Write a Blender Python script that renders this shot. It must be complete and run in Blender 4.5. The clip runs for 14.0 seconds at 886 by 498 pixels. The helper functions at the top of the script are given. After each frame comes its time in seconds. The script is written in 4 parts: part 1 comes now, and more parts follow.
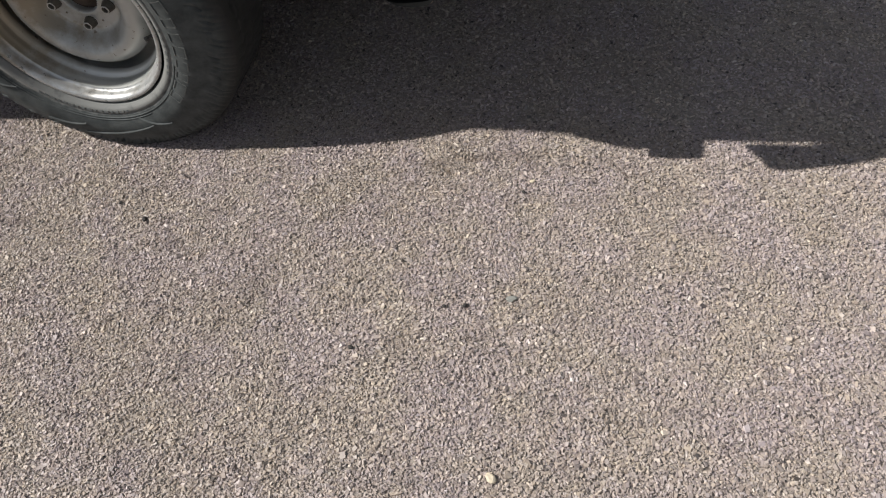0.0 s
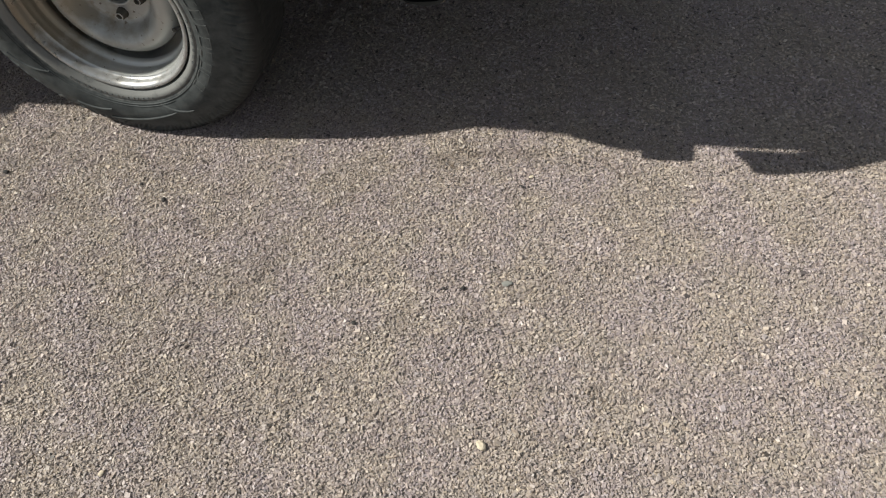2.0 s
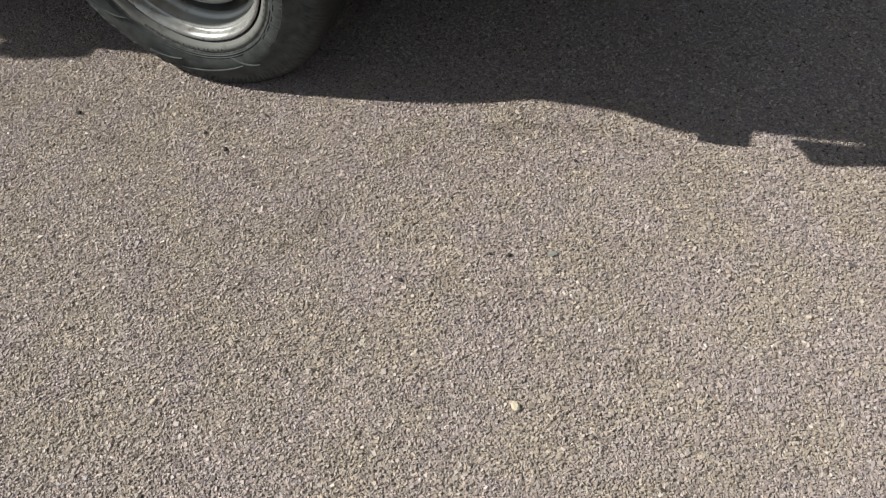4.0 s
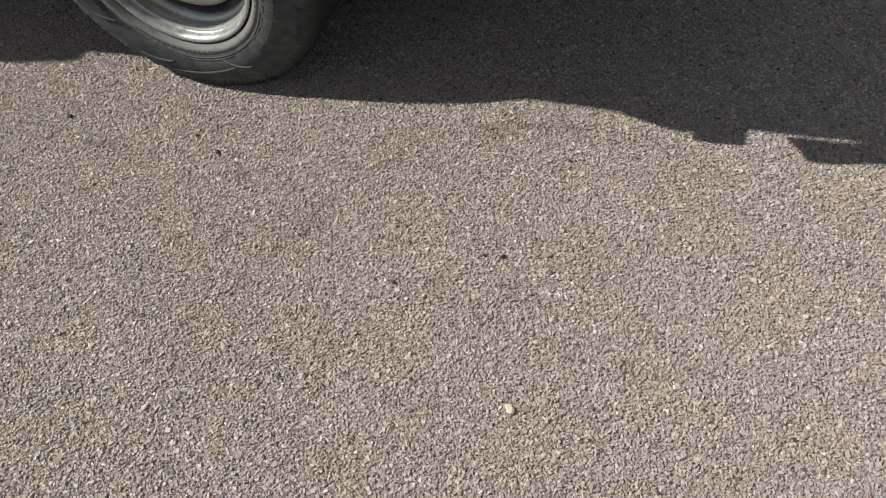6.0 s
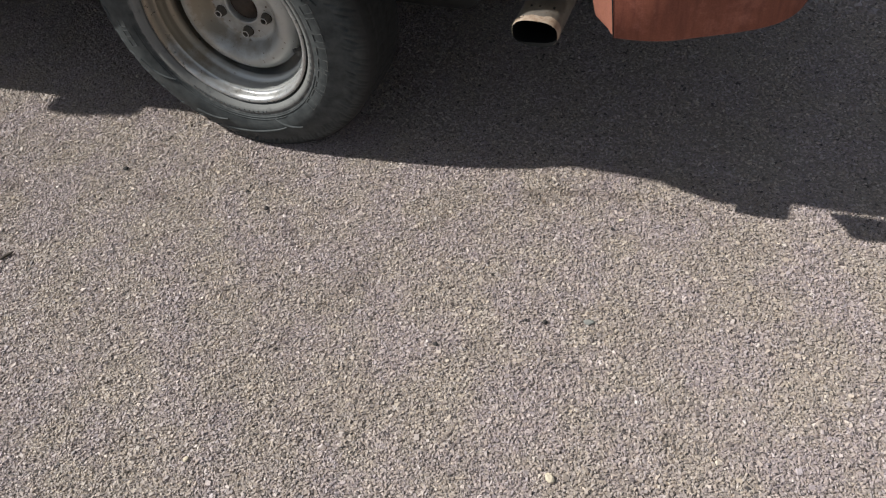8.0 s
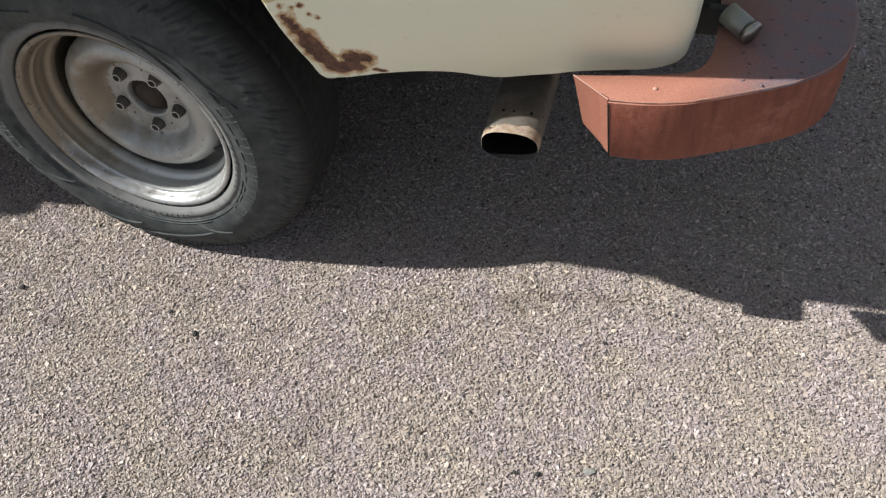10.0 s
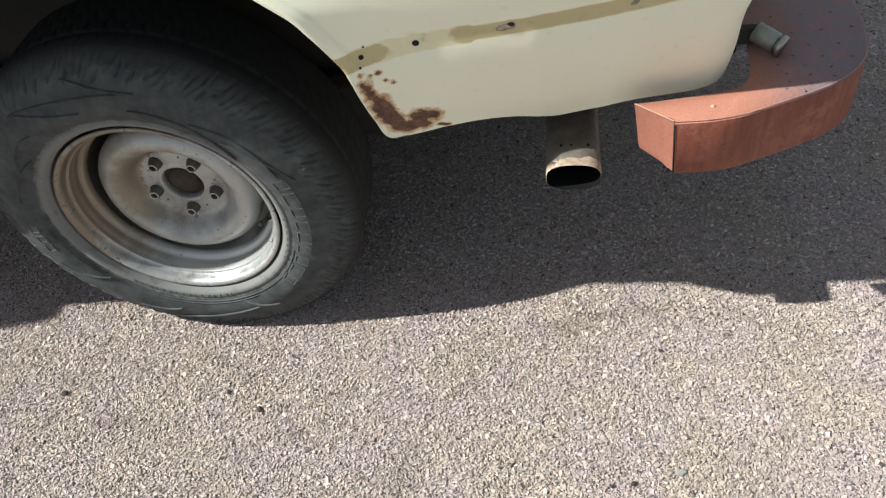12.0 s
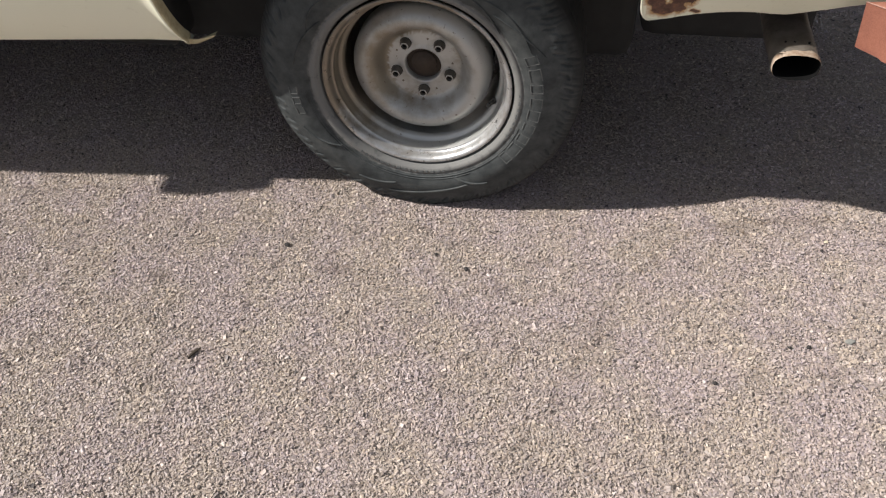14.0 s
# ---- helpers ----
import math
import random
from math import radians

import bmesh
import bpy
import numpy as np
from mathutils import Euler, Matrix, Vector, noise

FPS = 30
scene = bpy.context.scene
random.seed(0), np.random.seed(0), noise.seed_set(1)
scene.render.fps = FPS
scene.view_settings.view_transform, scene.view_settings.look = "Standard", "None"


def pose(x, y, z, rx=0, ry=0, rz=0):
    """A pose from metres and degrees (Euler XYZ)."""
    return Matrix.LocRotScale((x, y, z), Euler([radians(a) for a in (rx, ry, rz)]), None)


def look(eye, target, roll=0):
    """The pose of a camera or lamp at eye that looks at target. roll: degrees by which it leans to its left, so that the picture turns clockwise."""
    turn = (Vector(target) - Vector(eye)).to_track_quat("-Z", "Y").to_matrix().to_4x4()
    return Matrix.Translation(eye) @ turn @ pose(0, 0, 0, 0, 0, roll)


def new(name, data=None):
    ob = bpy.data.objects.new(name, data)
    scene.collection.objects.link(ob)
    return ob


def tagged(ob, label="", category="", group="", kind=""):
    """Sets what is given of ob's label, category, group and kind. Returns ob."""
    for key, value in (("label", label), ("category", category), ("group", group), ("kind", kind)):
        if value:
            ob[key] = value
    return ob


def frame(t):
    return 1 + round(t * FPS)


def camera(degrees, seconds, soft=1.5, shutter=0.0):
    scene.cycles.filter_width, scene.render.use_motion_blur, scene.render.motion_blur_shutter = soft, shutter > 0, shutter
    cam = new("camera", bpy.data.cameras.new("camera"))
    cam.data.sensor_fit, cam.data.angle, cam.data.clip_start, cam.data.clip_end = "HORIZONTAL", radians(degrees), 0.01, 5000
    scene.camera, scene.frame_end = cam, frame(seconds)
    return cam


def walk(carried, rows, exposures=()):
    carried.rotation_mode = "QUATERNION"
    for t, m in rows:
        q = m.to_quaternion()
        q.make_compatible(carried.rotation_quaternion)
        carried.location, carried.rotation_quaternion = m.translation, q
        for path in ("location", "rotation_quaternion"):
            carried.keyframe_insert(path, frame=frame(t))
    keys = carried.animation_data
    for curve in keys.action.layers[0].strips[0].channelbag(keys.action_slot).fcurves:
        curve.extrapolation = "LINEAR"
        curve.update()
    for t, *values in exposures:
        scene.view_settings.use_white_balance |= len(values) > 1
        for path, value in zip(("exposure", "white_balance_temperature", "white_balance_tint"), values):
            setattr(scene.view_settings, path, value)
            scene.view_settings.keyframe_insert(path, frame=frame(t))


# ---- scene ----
from mathutils.bvhtree import BVHTree

cam = camera(59.6, 14.0, 1.2)
PATH = [
    (0, (1.081, -1.132, 1.187), (0.663, -0.006, -0.413), -11.1),
    (0.5, (1.069, -1.26, 1.225), (0.63, -0.079, -0.328), -10.7),
    (1, (1.106, -1.259, 1.226), (0.62, -0.065, -0.304), -7.9),
    (1.5, (1.11, -1.219, 1.231), (0.672, -0.089, -0.36), -10.3),
    (2, (1.109, -1.234, 1.219), (0.68, -0.07, -0.349), -8.8),
    (2.5, (1.101, -1.245, 1.218), (0.652, -0.112, -0.368), -8.4),
    (3, (1.109, -1.261, 1.21), (0.62, -0.138, -0.37), -9.3),
    (3.5, (1.101, -1.28, 1.226), (0.604, -0.167, -0.359), -7.5),
    (3.7, (1.106, -1.281, 1.227), (0.583, -0.18, -0.358), -8.4),
    (5.8, (1.118, -1.256, 1.225), (0.596, -0.174, -0.374), -9.6),
    (6, (1.118, -1.265, 1.219), (0.593, -0.173, -0.372), -9.2),
    (6.5, (1.129, -1.27, 1.222), (0.554, -0.149, -0.331), -10.5),
    (7, (1.117, -1.272, 1.242), (0.53, -0.135, -0.295), -11.4),
    (7.2, (1.121, -1.276, 1.251), (0.491, -0.138, -0.269), -12.0),
    (9.3, (1.019, -1.242, 1.248), (0.46, -0.042, -0.251), -3.9),
    (9.5, (1.038, -1.136, 1.235), (0.314, -0.018, -0.257), -10.4),
    (9.7, (0.997, -1.12, 1.221), (0.371, 0.131, -0.209), -5.2),
    (9.8, (0.981, -1.021, 1.243), (0.469, 0.199, -0.257), -3.9),
    (10, (0.936, -0.935, 1.233), (0.455, 0.249, -0.305), -8.0),
    (10.2, (0.901, -0.822, 1.17), (0.464, 0.256, -0.457), -11.4),
    (10.4, (0.828, -0.782, 1.126), (0.513, 0.282, -0.538), -10.5),
    (10.5, (0.783, -0.768, 1.111), (0.576, 0.367, -0.523), -8.5),
    (10.6, (0.744, -0.719, 1.104), (0.616, 0.383, -0.56), -10.1),
    (10.7, (0.709, -0.69, 1.094), (0.69, 0.40, -0.59), -9.6),
    (10.8, (0.692, -0.681, 1.089), (0.717, 0.447, -0.562), -10.0),
    (11, (0.68, -0.652, 1.098), (0.884, 0.421, -0.578), -1.3),
    (11.2, (0.679, -0.682, 1.135), (0.893, 0.42, -0.52), -0.5),
    (11.4, (0.681, -0.72, 1.15), (0.889, 0.388, -0.502), 0.9),
    (11.5, (0.701, -0.759, 1.164), (0.826, 0.389, -0.468), -3.4),
    (11.6, (0.731, -0.822, 1.194), (0.734, 0.426, -0.37), -4.9),
    (11.8, (0.711, -0.933, 1.241), (0.671, 0.393, -0.255), -2.6),
    (11.9, (0.716, -0.982, 1.281), (0.468, 0.361, -0.181), -7.8),
    (12, (0.709, -1.02, 1.293), (0.416, 0.292, -0.188), -9.6),
    (12.2, (0.685, -1.068, 1.303), (0.244, 0.243, -0.141), -10.9),
    (12.5, (0.641, -1.104, 1.312), (0.185, 0.176, -0.156), -9.4),
    (12.8, (0.534, -1.192, 1.308), (0.053, 0.102, -0.139), -6.4),
    (13, (0.463, -1.168, 1.321), (0.015, 0.101, -0.158), -7.2),
    (13.2, (0.323, -1.293, 1.287), (0.001, 0.06, -0.15), -3.0),
    (13.5, (0.24, -1.337, 1.264), (-0.038, -0.059, -0.249), -1.2),
    (14, (0.338, -1.451, 1.271), (0.035, -0.085, -0.158), -3.9),
]
EXPOSURES = [(0, 0.34, 6380, 10), (1.2, 0.34, 6450, 9), (2.2, 0.32, 6500, 6), (6.5, 0.29, 6480, 6), (7.2, 0.30, 6400, 8), (9.3, 0.40, 6150, 10), (9.7, 0.55, 6200, 9), (10.2, 0.69, 6250, 8),
             (10.8, 0.79, 6250, 6), (11.5, 0.86, 6250, 6), (12.0, 0.93, 6250, 6), (12.8, 0.88, 6350, 7), (13.5, 0.71, 6400, 12), (14.0, 0.58, 6500, 13)]
walk(cam, [(t, look(eye, target, roll)) for t, eye, target, roll in PATH], EXPOSURES)

# ---- light ----
SUN_WAY = Vector((-0.704, -0.169, 0.690))          # towards the sun
sun_data = bpy.data.lights.new("sun", "SUN")
sun_data.energy, sun_data.angle, sun_data.color = 4.5, radians(0.7), (0.99, 0.955, 0.89)
sun = new("sun", sun_data)
sun.matrix_world = look(SUN_WAY * 20, (0, 0, 0))
world = bpy.data.worlds.new("sky")
scene.world = world
world.use_nodes = True
wn = world.node_tree.nodes
sky = wn.new("ShaderNodeTexSky")
sky.sky_type, sky.sun_disc = "NISHITA", False
sky.sun_elevation, sky.sun_rotation = math.asin(SUN_WAY.z), math.atan2(SUN_WAY.x, SUN_WAY.y)
wn["Background"].inputs["Strength"].default_value = 0.061
hazy = wn.new("ShaderNodeHueSaturation")
hazy.inputs["Saturation"].default_value = 0.5
world.node_tree.links.new(sky.outputs["Color"], hazy.inputs["Color"])
veil = wn.new("ShaderNodeMix")
veil.data_type = "RGBA"
veil.inputs[0].default_value, veil.inputs[7].default_value = 0.5, (3.28, 3.6, 4.15, 1)      # even haze
world.node_tree.links.new(hazy.outputs["Color"], veil.inputs[6])
world.node_tree.links.new(veil.outputs[2], wn["Background"].inputs["Color"])


# ---- materials ----
class Mat:
    """A node material with short calls."""

    def __init__(self, name, rough=0.6, metal=0.0, spec=0.5):
        self.m = bpy.data.materials.new(name)
        self.m.use_nodes = True
        self.n, self.l = self.m.node_tree.nodes, self.m.node_tree.links
        self.p = self.n["Principled BSDF"]
        self.p.inputs["Roughness"].default_value = rough
        self.p.inputs["Metallic"].default_value = metal
        self.p.inputs["Specular IOR Level"].default_value = spec
        self.co = self.n.new("ShaderNodeTexCoord").outputs["Object"]

    def link(self, a, b):
        self.l.new(a, b)

    def noise(self, scale, detail=4, rough=0.55, co=None):
        k = self.n.new("ShaderNodeTexNoise")
        k.inputs["Scale"].default_value, k.inputs["Detail"].default_value, k.inputs["Roughness"].default_value = scale, detail, rough
        self.link(co or self.co, k.inputs["Vector"])
        return k.outputs["Fac"]

    def ramp(self, fac, stops, smooth=False):
        r = self.n.new("ShaderNodeValToRGB")
        e = r.color_ramp.elements
        while len(e) < len(stops):
            e.new(0.5)
        for k, (at, c) in zip(e, stops):
            k.position, k.color = at, (*c, 1) if len(c) == 3 else c
        if smooth:
            r.color_ramp.interpolation = "EASE"
        self.link(fac, r.inputs["Fac"])
        return r.outputs["Color"]

    def grey(self, fac, lo, hi, a=0.0, b=1.0):
        r = self.n.new("ShaderNodeMapRange")
        for k, v in zip(("From Min", "From Max", "To Min", "To Max"), (lo, hi, a, b)):
            r.inputs[k].default_value = v
        self.link(fac, r.inputs["Value"])
        return r.outputs["Result"]

    def math(self, op, a, b):
        k = self.n.new("ShaderNodeMath")
        k.operation = op
        for v, s in zip((a, b), k.inputs):
            if isinstance(v, (int, float)):
                s.default_value = v
            else:
                self.link(v, s)
        return k.outputs["Value"]

    def mix(self, fac, a, b, mode="MIX"):
        k = self.n.new("ShaderNodeMix")
        k.data_type, k.blend_type = "RGBA", mode
        for v, s in ((fac, k.inputs[0]), (a, k.inputs[6]), (b, k.inputs[7])):
            if isinstance(v, (int, float)):
                s.default_value = v
            elif isinstance(v, tuple):
                s.default_value = (*v, 1)
            else:
                self.link(v, s)
        return k.outputs[2]

    def attr(self, name):
        k = self.n.new("ShaderNodeAttribute")
        k.attribute_name = name
        return k.outputs["Fac"]

    def colour(self, c):
        if isinstance(c, tuple):
            self.p.inputs["Base Color"].default_value = (*c, 1)
        else:
            self.link(c, self.p.inputs["Base Color"])
        return self

    def rough(self, v):
        self.link(v, self.p.inputs["Roughness"])
        return self

    def bump(self, h, strength=0.3, distance=0.002):
        b = self.n.new("ShaderNodeBump")
        b.inputs["Strength"].default_value, b.inputs["Distance"].default_value = strength, distance
        self.link(h, b.inputs["Height"])
        self.link(b.outputs["Normal"], self.p.inputs["Normal"])
        return self


def plain(name, c, rough=0.6, metal=0.0, grain=60, amount=0.25, bump=0.15, spec=0.5):
    k = Mat(name, rough, metal, spec)
    n, big = k.noise(grain), k.noise(grain / 9, 3)
    dark = tuple(v * (1 - amount) for v in c)
    light = tuple(min(1, v * (1 + amount)) for v in c)
    k.colour(k.mix(k.grey(big, 0.3, 0.7), k.mix(n, dark, light), k.mix(n, tuple(v * 0.85 for v in dark), c)))
    return k.bump(n, bump, 0.001).m


# chips of the dressed road: each has its own tint
chip_k = Mat("stone_chips", 0.58, 0, 0.55)
geo = chip_k.n.new("ShaderNodeNewGeometry")
tint = chip_k.ramp(geo.outputs["Random Per Island"], [
    (0.0, (0.07, 0.061, 0.058)), (0.045, (0.17, 0.147, 0.138)), (0.13, (0.325, 0.280, 0.258)), (0.38, (0.385, 0.330, 0.306)),
    (0.55, (0.405, 0.355, 0.330)), (0.72, (0.45, 0.390, 0.350)), (0.90, (0.52, 0.452, 0.408)), (0.985, (0.58, 0.51, 0.465)), (1.0, (0.72, 0.66, 0.60))])
hue = chip_k.math("FRACT", chip_k.math("MULTIPLY", geo.outputs["Random Per Island"], 91.7), 0.0)
tint = chip_k.mix(1.0, tint, chip_k.ramp(hue, [(0.0, (1.03, 1.0, 0.93)), (0.45, (1.0, 1.0, 0.98)), (0.75, (0.99, 0.985, 1.01)), (1.0, (0.96, 0.99, 1.05))]), "MULTIPLY")
patch = chip_k.noise(6.5, 4, 0.6)
tint = chip_k.mix(chip_k.grey(patch, 0.42, 0.60, 0.0, 1.0), chip_k.mix(1.0, tint, (1.045, 1.015, 0.955), "MULTIPLY"), chip_k.mix(1.0, tint, (1.035, 0.995, 1.04), "MULTIPLY"))
tint = chip_k.mix(chip_k.math("MINIMUM", chip_k.attr("worn"), 1.0), tint, chip_k.mix(1.0, tint, (0.36, 0.32, 0.29), "MULTIPLY"))
chip_k.colour(chip_k.mix(chip_k.noise(420, 2), chip_k.mix(1.0, tint, (0.78, 0.78, 0.78), "MULTIPLY"), tint))
chip_k.bump(chip_k.noise(600, 3), 0.3, 0.0008)
M_CHIP = chip_k.m

# the bound surface under and beyond the chips
road_k = Mat("road_surface", 0.9, 0, 0.25)
vor = road_k.n.new("ShaderNodeTexVoronoi")
vor.inputs["Scale"].default_value = 135
road_k.link(road_k.co, vor.inputs["Vector"])
sep = road_k.n.new("ShaderNodeSeparateColor")
road_k.link(vor.outputs["Color"], sep.inputs["Color"])
stones = road_k.ramp(sep.outputs[0], [(0.0, (0.23, 0.205, 0.184)), (0.3, (0.325, 0.284, 0.254)), (0.6, (0.355, 0.308, 0.272)), (0.88, (0.39, 0.338, 0.298)), (1.0, (0.46, 0.40, 0.355))])
dusty = road_k.mix(road_k.noise(900, 3, 0.6), (0.27, 0.236, 0.208), (0.37, 0.322, 0.284))
gap = road_k.grey(vor.outputs["Distance"], 0.3, 0.55)
road_k.colour(road_k.mix(gap, road_k.mix(0.5, stones, dusty), dusty))
road_k.bump(road_k.math("SUBTRACT", road_k.noise(700, 3), road_k.math("MULTIPLY", vor.outputs["Distance"], 0.6)), 0.5, 0.002)
M_ROAD = road_k.m

# aged cream paint with the bare strip where a trim was and rust from the edges
cream_k = Mat("cream_paint", 0.42, 0, 0.45)
cloud, fine = cream_k.noise(3.5, 4), cream_k.noise(70, 5, 0.6)
cream = cream_k.mix(cloud, (0.80, 0.795, 0.61), (0.845, 0.84, 0.69))
cream = cream_k.mix(cream_k.grey(fine, 0.62, 0.75, 0, 0.25), cream, (0.5, 0.46, 0.33))
strip_noise = cream_k.noise(28, 4, 0.6)
strip = cream_k.math("ADD", cream_k.attr("strip"), cream_k.grey(strip_noise, 0.3, 0.7, -0.16, 0.16))
strip_paint = cream_k.mix(cream_k.noise(9, 3), (0.46, 0.40, 0.20), (0.58, 0.50, 0.30))
strip_paint = cream_k.mix(cream_k.grey(fine, 0.55, 0.8, 0, 0.5), strip_paint, (0.33, 0.27, 0.15))
cream = cream_k.mix(cream_k.grey(strip, 0.10, 0.34, 0, 0.75), cream, (0.70, 0.655, 0.40))
cream = cream_k.mix(cream_k.grey(strip, 0.44, 0.56), cream, strip_paint)
worn = cream_k.noise(120, 6, 0.7)
rust_f = cream_k.math("ADD", cream_k.attr("rust"), cream_k.grey(cream_k.noise(55, 6, 0.65), 0.25, 0.75, -0.3, 0.3))
halo = cream_k.grey(rust_f, 0.20, 0.50)
cream = cream_k.mix(halo, cream, cream_k.mix(worn, (0.40, 0.20, 0.08), (0.58, 0.42, 0.22)))
deep = cream_k.grey(rust_f, 0.54, 0.62)
rusty = cream_k.ramp(cream_k.math("ADD", cream_k.math("MULTIPLY", worn, 0.55), cream_k.math("MULTIPLY", cream_k.noise(34, 4, 0.6), 0.45)), [(0.30, (0.036, 0.020, 0.016)), (0.45, (0.105, 0.056, 0.041)), (0.56, (0.165, 0.088, 0.060)), (0.64, (0.27, 0.12, 0.05)), (0.74, (0.38, 0.21, 0.10))])
cream = cream_k.mix(deep, cream, rusty)
cream_k.colour(cream)
cream_k.rough(cream_k.grey(rust_f, 0.4, 0.6, 0.42, 0.9))
cream_k.bump(cream_k.math("MULTIPLY", cream_k.grey(rust_f, 0.4, 0.62), worn), 0.8, 0.003)
M_CREAM = cream_k.m

flange_k = Mat("edge_paint", 0.6)
flange_k.colour(flange_k.mix(flange_k.grey(flange_k.noise(60, 5, 0.7), 0.42, 0.62), (0.52, 0.465, 0.29), (0.40, 0.335, 0.20)))
flange_k.bump(flange_k.noise(90), 0.3, 0.001)
M_FLANGE = flange_k.m

# sun-bleached brick-red paint, brushed on, with some sun and shade in its colour
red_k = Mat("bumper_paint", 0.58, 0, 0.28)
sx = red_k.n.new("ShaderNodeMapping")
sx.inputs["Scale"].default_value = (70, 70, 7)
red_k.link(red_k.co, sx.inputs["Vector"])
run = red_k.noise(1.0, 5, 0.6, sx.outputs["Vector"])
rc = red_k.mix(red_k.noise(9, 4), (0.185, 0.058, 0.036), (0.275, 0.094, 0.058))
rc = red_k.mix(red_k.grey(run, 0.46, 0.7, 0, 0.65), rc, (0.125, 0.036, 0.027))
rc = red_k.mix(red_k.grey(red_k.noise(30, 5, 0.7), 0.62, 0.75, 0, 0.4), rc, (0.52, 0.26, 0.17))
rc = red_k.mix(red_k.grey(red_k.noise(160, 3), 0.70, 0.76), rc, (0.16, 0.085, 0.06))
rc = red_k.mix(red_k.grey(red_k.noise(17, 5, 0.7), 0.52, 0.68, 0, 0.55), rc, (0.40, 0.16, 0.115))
# paler for chalk and sunlight, then purple-grey for wear and shade
rc = red_k.mix(red_k.attr("chalk_and_sun"), rc, (0.50, 0.235, 0.168))
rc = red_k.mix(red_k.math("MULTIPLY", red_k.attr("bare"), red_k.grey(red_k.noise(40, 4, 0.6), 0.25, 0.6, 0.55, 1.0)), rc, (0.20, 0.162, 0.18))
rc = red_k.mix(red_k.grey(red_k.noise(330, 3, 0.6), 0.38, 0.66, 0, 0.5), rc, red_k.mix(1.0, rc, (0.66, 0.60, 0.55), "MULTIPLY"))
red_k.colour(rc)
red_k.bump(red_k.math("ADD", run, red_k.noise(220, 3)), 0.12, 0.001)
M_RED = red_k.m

tyre_k = Mat("tyre_rubber", 0.72, 0, 0.35)
dust = tyre_k.noise(32, 6, 0.65)
grime = tyre_k.mix(tyre_k.grey(dust, 0.35, 0.72), (0.031, 0.036, 0.037), (0.078, 0.085, 0.084))
near_rim = tyre_k.math("ADD", tyre_k.attr("inner"), tyre_k.grey(tyre_k.noise(40, 5, 0.7), 0.3, 0.7, -0.35, 0.35))
grime = tyre_k.mix(tyre_k.attr("tread"), grime, tyre_k.mix(dust, (0.016, 0.017, 0.017), (0.030, 0.031, 0.030)))
grime = tyre_k.mix(tyre_k.grey(near_rim, 0.4, 0.9, 0, 0.8), grime, (0.20, 0.20, 0.19))
tyre_k.colour(grime)
tyre_k.bump(tyre_k.noise(260, 4), 0.25, 0.001)
M_TYRE = tyre_k.m
M_TYRE_MARK = plain("raised_rubber", (0.095, 0.101, 0.099), 0.75, 0, 90, 0.35, 0.2)

# old silver wheel paint: browner towards the upper left, brighter lip
rim_k = Mat("wheel_paint", 0.40, 0.5, 0.5)
rc = rim_k.mix(rim_k.noise(8, 4), (0.43, 0.435, 0.415), (0.53, 0.535, 0.515))
rc = rim_k.mix(rim_k.grey(rim_k.math("ADD", rim_k.attr("brown_mask"), rim_k.grey(rim_k.noise(22, 5, 0.65), 0.3, 0.7, -0.3, 0.3)), 0.35, 0.95, 0, 0.8), rc, (0.205, 0.16, 0.10))
rc = rim_k.mix(rim_k.grey(rim_k.noise(95, 4), 0.66, 0.72, 0, 0.8), rc, (0.12, 0.085, 0.055))
rim_k.colour(rc)
rim_k.rough(rim_k.grey(rim_k.noise(30, 4), 0.3, 0.7, 0.32, 0.5))
rim_k.bump(rim_k.noise(130, 4), 0.12, 0.001)
M_RIM = rim_k.m
lip_k = Mat("wheel_lip_metal", 0.3, 0.6, 0.5)
lip_c = lip_k.mix(lip_k.grey(lip_k.noise(45, 5, 0.7), 0.46, 0.72), (0.47, 0.475, 0.47), (0.34, 0.32, 0.29))
lip_k.colour(lip_k.mix(lip_k.grey(lip_k.math("ADD", lip_k.attr("brown_mask"), lip_k.grey(lip_k.noise(26, 5, 0.65), 0.3, 0.7, -0.25, 0.25)), 0.35, 0.9, 0, 0.85), lip_c, (0.19, 0.155, 0.11)))
lip_k.rough(lip_k.grey(lip_k.noise(60, 4), 0.3, 0.7, 0.24, 0.46))
M_LIP = lip_k.m
M_NUT = plain("nut_steel", (0.52, 0.50, 0.46), 0.45, 0.5, 120, 0.4)
# nut sides coloured dark for the shade beside the bright end
M_NUT_SIDE = plain("shade_dark_steel", (0.13, 0.115, 0.095), 0.6, 0.4, 120, 0.4)
M_DARK = plain("underseal", (0.034, 0.033, 0.031), 0.9, 0, 25, 0.4)
M_SOOT = plain("soot", (0.010, 0.010, 0.010), 1.0, 0, 40, 0.3, 0.1, 0.0)
M_BLACK = plain("dark_void", (0.008, 0.008, 0.008), 0.9, 0, 40, 0.3)
M_RUSTY = plain("rusty_steel", (0.034, 0.019, 0.012), 0.85, 0.2, 45, 0.5, 0.4)
M_HUB = plain("rusted_hub", (0.072, 0.053, 0.040), 0.85, 0.2, 80, 0.5, 0.4)
M_DIMPLE = plain("dusty_dimple", (0.16, 0.13, 0.10), 0.7, 0, 120, 0.3)
# near-black that paints the shade round the nuts
M_NUT_SHADE = plain("nut_shade_dark", (0.030, 0.024, 0.018), 0.95, 0, 150, 0.5, 0.15, 0.1)
M_VALVE = plain("weathered_rubber", (0.075, 0.07, 0.062), 0.8, 0, 90, 0.3)
